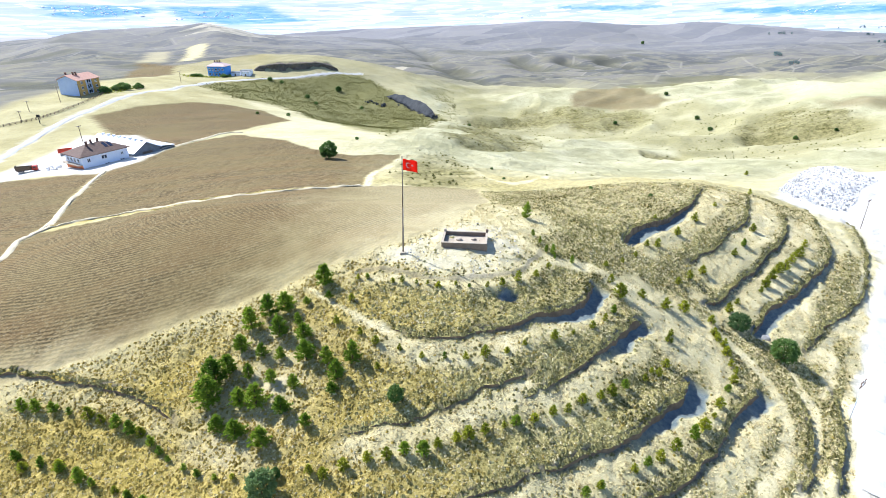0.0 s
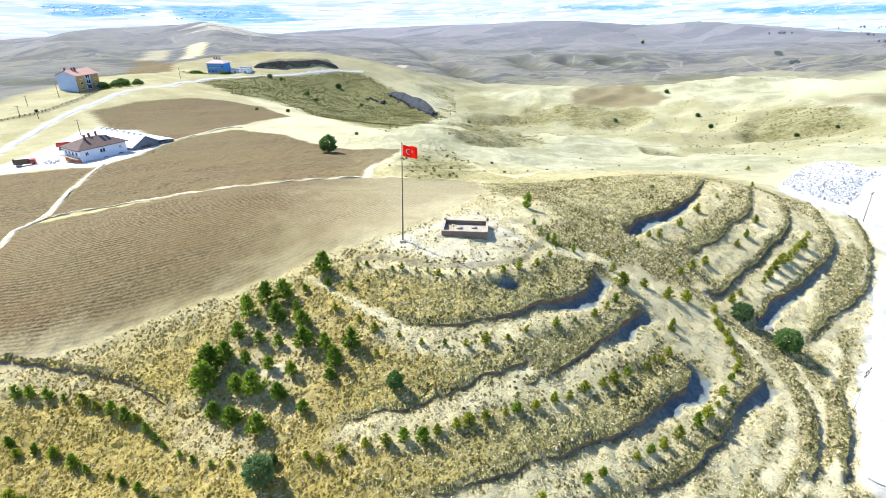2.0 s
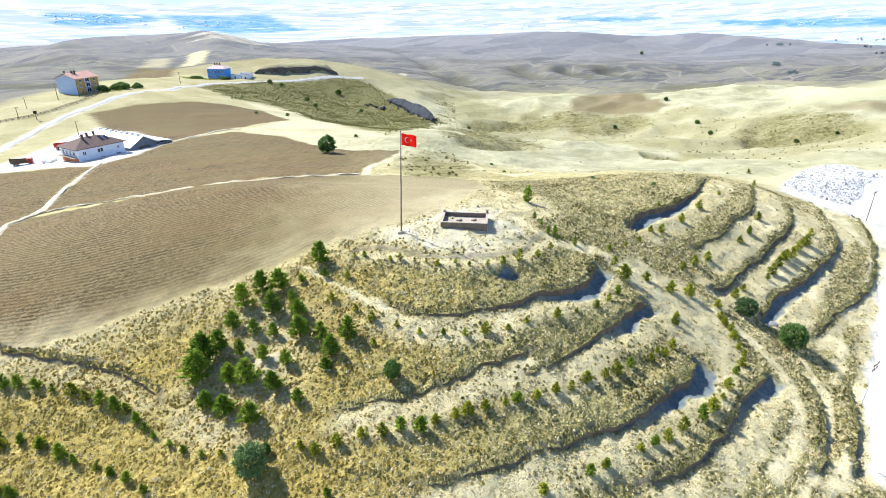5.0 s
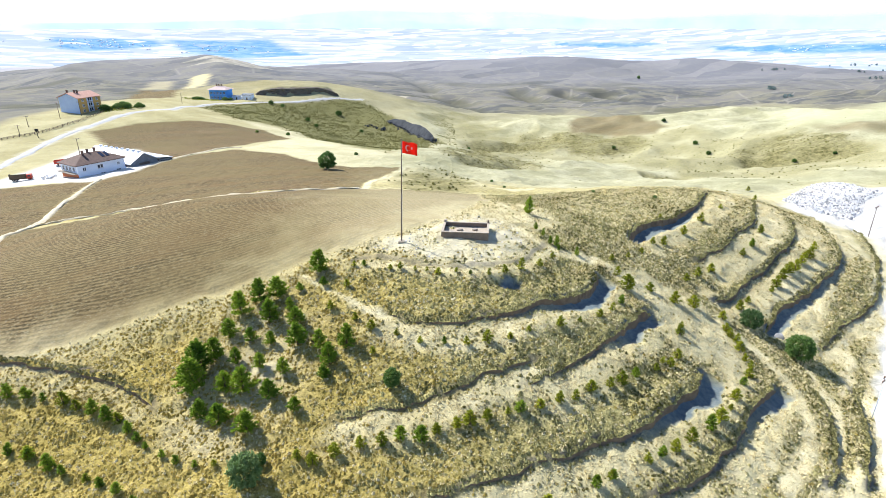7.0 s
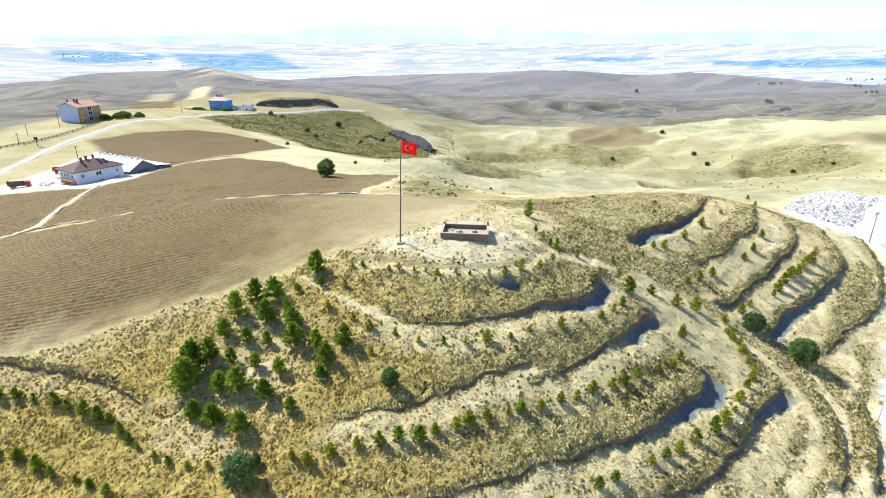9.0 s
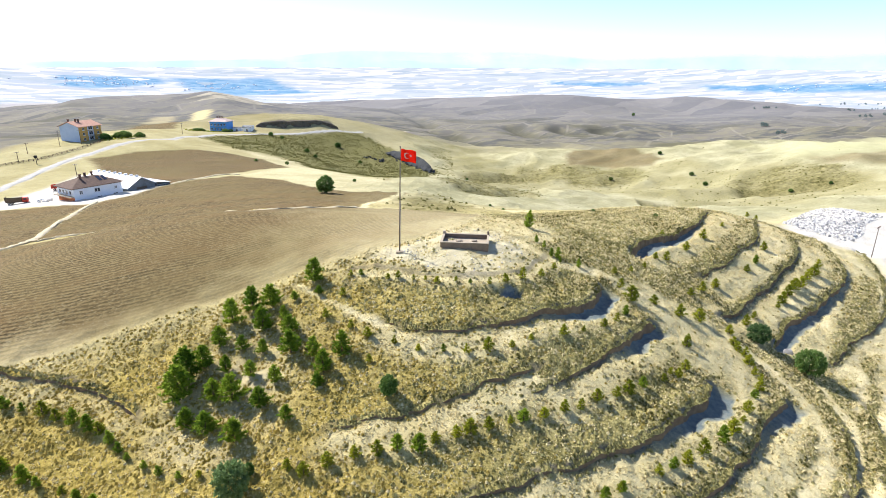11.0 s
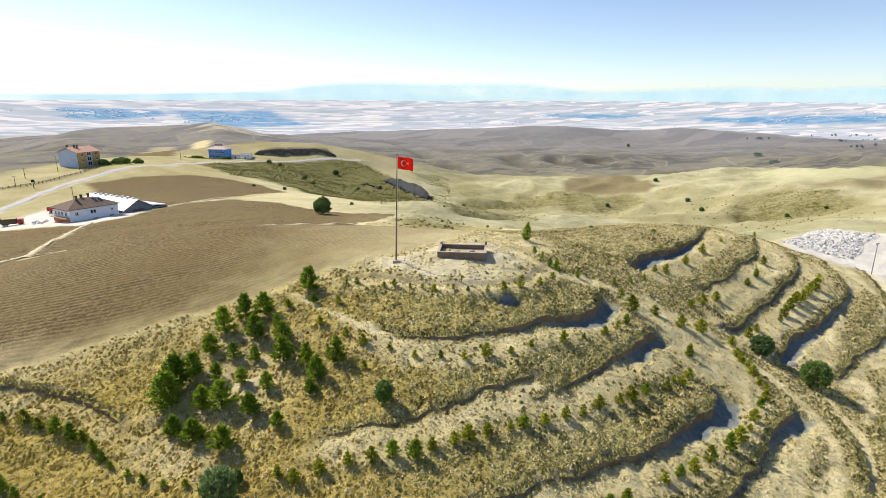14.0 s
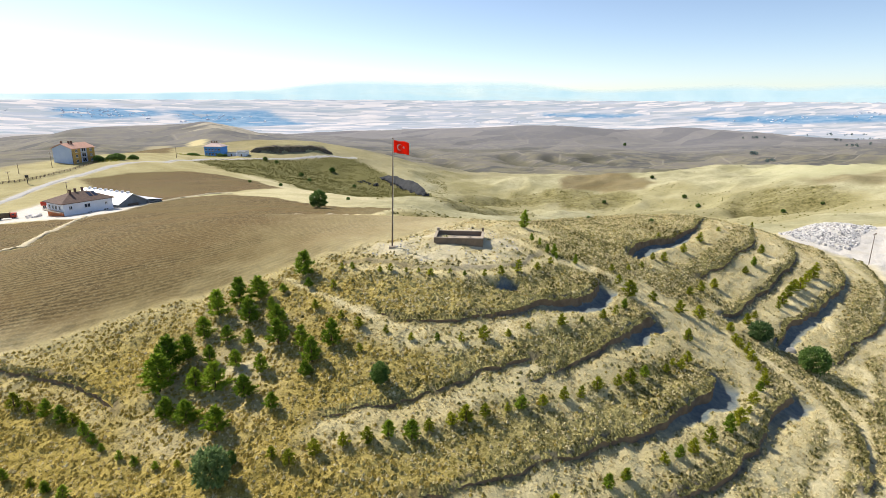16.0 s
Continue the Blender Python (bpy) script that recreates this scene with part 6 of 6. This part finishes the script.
# ---- poles, fence, posts ----
def utility_pole(x, y, tall, label, arms=1, material=TIMBER, thick=0.15):
    pole = thing("utility_pole", label, "pole", pose(x, y, float(on_ground(x, y)), 0, 0, 35), "utility poles")
    part("shaft", tube(bmesh.new(), (0, 0, -0.5), (0, 0, tall), thick, 0.7 * thick, 10), material, pole, smooth=True)
    for k in range(arms):
        z = tall - 0.35 - 0.7 * k
        arm = part("crossarm", boxes(((-0.9, -0.06, z), (0.9, 0.06, z + 0.12)), bevel=0.01), STEEL, pole)
        for u in (-0.8, -0.3, 0.3, 0.8):
            part("insulator", tube(bmesh.new(), (u, 0, z + 0.123), (u, 0, z + 0.36), 0.07, 0.05, 8), CERAMIC, arm)


utility_pole(100.2, 124.9, 7.4, "grey timber utility pole beside the white yard", thick=0.09)
utility_pole(58.0, 63.2, 7.2, "slender pale utility pole beside the white road", 2, PLASTER, 0.07)
for x, y, h in ((-194.9, 290.8, 8.0), (-189.6, 300.0, 7.4), (-197.0, 270.0, 5.0), (-190.8, 254.8, 4.6), (-174.2, 385.0, 7.2), (-147.0, 226.0, 6.5)):
    utility_pole(x, y, h, "plain timber utility pole along the village road")


def build_fence():
    line = spline([(-196, 243), (-187, 256), (-184.5, 272), (-183.5, 298), (-184.5, 312)], 7)
    fence = thing("fence", "dark weathered timber fence along the village road", "fence", pose(0, 0, 0))
    zs = [float(on_ground(*p)) for p in line]
    for (x, y), z in zip(line, zs):
        part("post", boxes(((x - 0.12, y - 0.12, z - 0.3), (x + 0.12, y + 0.12, z + 1.1)), bevel=0.02), TIMBER, fence)
    for a, b, za, zb in zip(line[:-1], line[1:], zs[:-1], zs[1:]):
        for h in (0.3, 0.62, 0.94):
            part("rail", tube(bmesh.new(), (*a, za + h), (*b, zb + h), 0.07, 0.07, 4), TIMBER, fence)


build_fence()
marker = thing("marker_post", "dark metal post with box on top beside the road", "post", pose(-181.3, 252.8, float(on_ground(-181.3, 252.8)), 0, 0, 20))
part("shaft", tube(bmesh.new(), (0, 0, -0.3), (0, 0, 2.9), 0.16, 0.14, 8), TYRE, marker)
part("box", boxes(((-0.6, -0.4, 2.9), (0.6, 0.4, 4.0)), bevel=0.05), TYRE, marker)


# ---- stones ----
def in_outline(poly, x, y):
    odd = False
    for (ax, ay), (bx, by) in zip(poly, poly[1:] + poly[:1]):
        if (ay > y) != (by > y) and x < (bx - ax) * (y - ay) / (by - ay) + ax:
            odd = not odd
    return odd


ICO = bmesh.new()
bmesh.ops.create_icosphere(ICO, subdivisions=1, radius=1)
ICO.verts.ensure_lookup_table()
ICO_V = np.array([v.co[:] for v in ICO.verts])
ICO_F = np.array([[v.index for v in f.verts] for f in ICO.faces])
ICO.free()


def stones(name, spots, material, label, category, seed):
    """Many angular stones in one mesh: places and sizes."""
    g = np.random.default_rng(seed)
    verts, faces = [], []
    for k, (x, y, z, s) in enumerate(spots):
        turn = np.array(Euler(g.uniform(0, 6.3, 3)).to_matrix())
        v = ICO_V * g.uniform(0.7, 1.2, (len(ICO_V), 1)) * s * np.array([g.uniform(0.7, 1.3), g.uniform(0.6, 1.1), g.uniform(0.45, 0.85)])
        verts.append(v @ turn.T + (x, y, z))
        faces.append(ICO_F + k * len(ICO_V))
    return tagged(new(name, quick_mesh(name, np.vstack(verts), np.vstack(faces), material)), label, category, kind="stuff")


def scatter_rubble():
    rng, spots = random.Random(9), []
    xs, ys = [p[0] for p in RUBBLE], [p[1] for p in RUBBLE]
    while len(spots) < 9500:
        x, y = rng.uniform(min(xs), max(xs)), rng.uniform(min(ys), max(ys))
        if in_outline(RUBBLE, x, y):
            s = rng.choice((0.09, 0.11, 0.14, 0.19, 0.33)) * rng.uniform(0.7, 1.3)
            spots.append((x, y, float(on_ground(x, y)) + s * rng.uniform(0.0, 0.6), s))
    stones("rubble_heap", spots, ROCK, "heap of pale limestone rubble beside the white yard", "rubble", 1)
    spots = []
    for _ in range(420):
        x, y = rng.uniform(-13, 16), rng.uniform(71, 92)
        if in_outline(PAD, x, y) and not (-1 < x < 7.5 and 79 < y < 86):
            s = rng.uniform(0.06, 0.2)
            spots.append((x, y, float(on_ground(x, y)) + 0.02, s))
    stones("loose_stones", spots, ROCK, "scattered pale stones on the bare hilltop", "stones", 2)
    spots = []
    for a, b, n in (((-40, 466), (-6, 410), 120), ((-60, 448), (-45, 440), 20)):
        for _ in range(n):
            f = rng.random()
            x, y = a[0] + (b[0] - a[0]) * f + rng.gauss(0, 2.2), a[1] + (b[1] - a[1]) * f + rng.gauss(0, 2.2)
            s = rng.uniform(0.5, 1.7)
            spots.append((x, y, float(on_ground(x, y)) + 0.2 * s, s))
    stones("rock_outcrop", spots, DARK_ROCK, "dark broken rock outcrops along the scrub slope", "rocks", 3)


scatter_rubble()
boulder = part("boulder", rock(bmesh.new(), (0, 0, 0), 0.85, random.Random(3)), ROCK, None)
boulder.matrix_basis = pose(53.4, 78.9, float(on_ground(53.4, 78.9)) + 0.25)
tagged(boulder, "single white boulder lying beside a bush", "boulder")


# ---- grass and scrub ----
def tufts(name, count, seed, weigh, material, label, category, size, blade_count=5, area=(-64, 88, 37, 128), clump=1.6, dome=False, spots=None, thin=1.0):
    """Tufts over the ground, as many as weigh() allows at each place: loose blades, or closed tussocks (dome)."""
    g = np.random.default_rng(seed)
    n = count * 4
    x, y = g.uniform(area[0], area[1], n), g.uniform(area[2], area[3], n)
    keep = g.uniform(0, 1, n) < weigh(x, y) * (0.65 + 0.5 * roll_noise(x, y, clump, seed + 60))
    x, y = x[keep][:count], y[keep][:count]
    z = on_ground(x, y) - 0.02
    if spots is not None:
        x, y, z = spots.T
    m = len(x)
    s = size * g.uniform(0.5, 1.4, m)
    tri = np.zeros((m, blade_count, 3, 3))
    base = np.stack([x, y, z], -1)
    spin = g.uniform(0, 6.28, m)
    for k in range(blade_count):
        if dome:
            a = spin + k * 6.283 / blade_count + g.uniform(-0.25, 0.25, m)
            reach, half, tip = 0.6 * g.uniform(0.7, 1.15, m), g.uniform(0.24, 0.4, m), g.uniform(-0.1, 0.32, m)
            up = g.uniform(0.35, 0.8, m)
        else:
            a, reach, half = g.uniform(0, 6.28, m), np.full(m, 0.15), thin * g.uniform(0.16, 0.32, m)
            tip, up = g.uniform(0.3, 1.3, m), g.uniform(0.6, 1.1, m)
        way = np.stack([np.cos(a), np.sin(a), 0 * a], -1)
        side = np.stack([-np.sin(a), np.cos(a), 0 * a], -1) * (s * half)[:, None]
        foot = base + way * (s * reach)[:, None]
        tri[:, k, 0], tri[:, k, 1] = foot - side, foot + side
        tri[:, k, 2] = base + way * (s * tip)[:, None] + np.stack([0 * a, 0 * a, s * up], -1)
    v = tri.reshape(-1, 3)
    return tagged(new(name, quick_mesh(name, v, np.arange(len(v)).reshape(-1, 3), material)), label, category, kind="stuff")


def bare(u):
    return (1 - ease(u["plough"], 0.05, 0.4)) * (1 - ease(u["gravel"], 0.10, 0.30)) * (1 - ease(u["earth"], 0.1, 0.5)) * (1 - ease(u["floor_shade"], 0.15, 0.5))


def weigh_olive(x, y):
    u = land_use(x, y)
    return bare(u) * (1 - 0.95 * ease(u["straw"], 0.2, 0.8)) * (1 - u["sage"])


def weigh_sage(x, y):
    u = land_use(x, y)
    return bare(u) * (1 - 0.97 * ease(u["straw"], 0.2, 0.75)) * u["sage"] * (1 - 0.2 * ease(x, 26, 40) * ease(y, 64, 76))


def weigh_dry(x, y):
    u = land_use(x, y)
    return bare(u) * (0.28 + 0.5 * u["straw"]) * (1 - 0.3 * ease(u["straw"], 0.75, 1))


def weigh_tussock(x, y):
    u = land_use(x, y)
    return (0.35 + 0.65 * ease(x + 0.3 * (y - 60), -22, 14)) * (1 + 0.5 * ease(x, 26, 40)) * bare(u) * (0.45 - 0.42 * ease(u["straw"], 0.4, 0.75))


def weigh_tall(x, y):
    u = land_use(x, y)
    return bare(u) * ease(x + 0.3 * (y - 60), 14, 34) * (0.8 - 0.78 * ease(u["straw"], 0.35, 0.7))


def weigh_hills(x, y):
    u = land_use(x, y)
    return (1 - u["plough"]) * (1 - u["gravel"]) * (0.02 + 0.5 * u["scrub"] + u["olive"])


def weigh_slope(x, y):
    return land_use(x, y)["scrub"]


tufts("lip_grass", 10, 78, weigh_dry, GRASS_SAGE, "tussocks hanging over the terrace cuts", "grass", 0.28, 8, dome=True, spots=np.vstack(LIPS))
tufts("sage_scrub", 30000, 77, weigh_sage, GRASS_SAGE, "grey-olive sage tussocks on the terrace banks", "scrub", 0.33, 8, dome=True)
tufts("steppe_scrub", 30000, 71, weigh_olive, GRASS_OLIVE, "olive-brown low scrub tussocks on the terrace banks", "scrub", 0.27, 8, dome=True)
tufts("dry_tussocks", 22000, 76, weigh_tussock, GRASS_DRY, "bleached grass tussocks on the terrace banks", "grass", 0.28, 8, dome=True)
tufts("dry_grass", 105000, 72, weigh_dry, GRASS_DRY, "bleached short dry grass on benches and banks", "grass", 0.17)
tufts("tall_tussocks", 6500, 79, weigh_tall, GRASS_DRY, "tall bleached grass tussocks on the eastern terrace banks", "grass", 0.4, 9, (14, 100, 40, 128), 1.2, thin=0.45)
tufts("slope_scrub", 14000, 73, weigh_slope, SCRUB_GREEN, "olive-green scrub on the steep slope below the road", "scrub", 0.6, 6, (-175, 10, 300, 540), 9, True)

tufts("hill_shrubs", 2400, 74, weigh_hills, SCRUB_GREEN, "low olive shrubs dotted over the dry hills", "shrubs", 0.7, 6, (-30, 260, 132, 480), 12, True)



def weigh_garden(x, y):
    return np.maximum(1 - ease(np.hypot((x + 183) / 1.6, y - 442), 6, 11), 1 - ease(np.hypot(x + 184, (y - 326) / 2.2), 4, 8))


tufts("garden_grass", 4500, 75, weigh_garden, YOUNG, "bright green garden grass beside the village houses", "grass", 0.6, 5, (-205, -155, 300, 460), 4)


# ---- far groves and the town on the plain ----
def far_groves():
    g, tris = random.Random(31), []
    spots = [(1920, 2650, 70, 12), (1880, 2490, 60, 10), (1190, 1590, 20, 6), (1363, 1920, 16, 4), (1020, 1793, 16, 5), (647, 1134, 8, 3), (622, 1024, 9, 3)]
    for cx, cy, spread, n in spots:
        for _ in range(n):
            x, y = cx + g.gauss(0, spread), cy + g.gauss(0, spread * 0.35)
            z, h = float(on_ground(x, y)), g.uniform(4, 8)
            for _ in range(130):
                a, u = g.uniform(0, 6.28), g.uniform(-0.9, 1)
                r = math.sqrt(max(0, 1 - u * u)) * h * 0.45 * g.uniform(0.6, 1.1)
                blades(g, tris, Vector((x + r * math.cos(a), y + r * math.sin(a), z + h * (0.52 + 0.45 * u))), (math.cos(a), math.sin(a), u), 1, h * 0.22, h * 0.16, 0.8)
    tagged(new("far_groves", tri_mesh("far_groves", tris, HAZY_LEAVES)), "dark green groves of trees on the far farmland", "trees", kind="stuff")


def far_town():
    g = np.random.default_rng(33)
    cube_v = np.array([(-1, -1, 0), (1, -1, 0), (1, 1, 0), (-1, 1, 0), (-1, -1, 1), (1, -1, 1), (1, 1, 1), (-1, 1, 1), (-1, 0, 1.5), (1, 0, 1.5)], float)
    cube_f = np.array([(0, 1, 5, 4), (1, 2, 6, 5), (2, 3, 7, 6), (3, 0, 4, 7), (4, 5, 9, 8), (6, 7, 8, 9)])
    verts, faces = [], []
    for cx, cy, sx, sy, n in ((-1950, 3400, 170, 70, 60), (-1350, 3480, 140, 60, 24), (350, 3500, 120, 40, 16), (2150, 3200, 380, 60, 40)):
        for _ in range(n):
            x, y = cx + g.normal(0, sx), min(cy + g.normal(0, sy), 4250)
            s = g.uniform(3, 5)
            verts.append(cube_v * (s, s * 0.8, s * 0.8) + (x, y, float(on_ground(x, y))))
            faces.append(cube_f + 10 * (len(verts) - 1))
    tagged(new("far_town", quick_mesh("far_town", np.vstack(verts), np.vstack(faces), PLASTER)), "small white houses of towns on the far plain", "town", kind="stuff")


far_groves()
far_town()
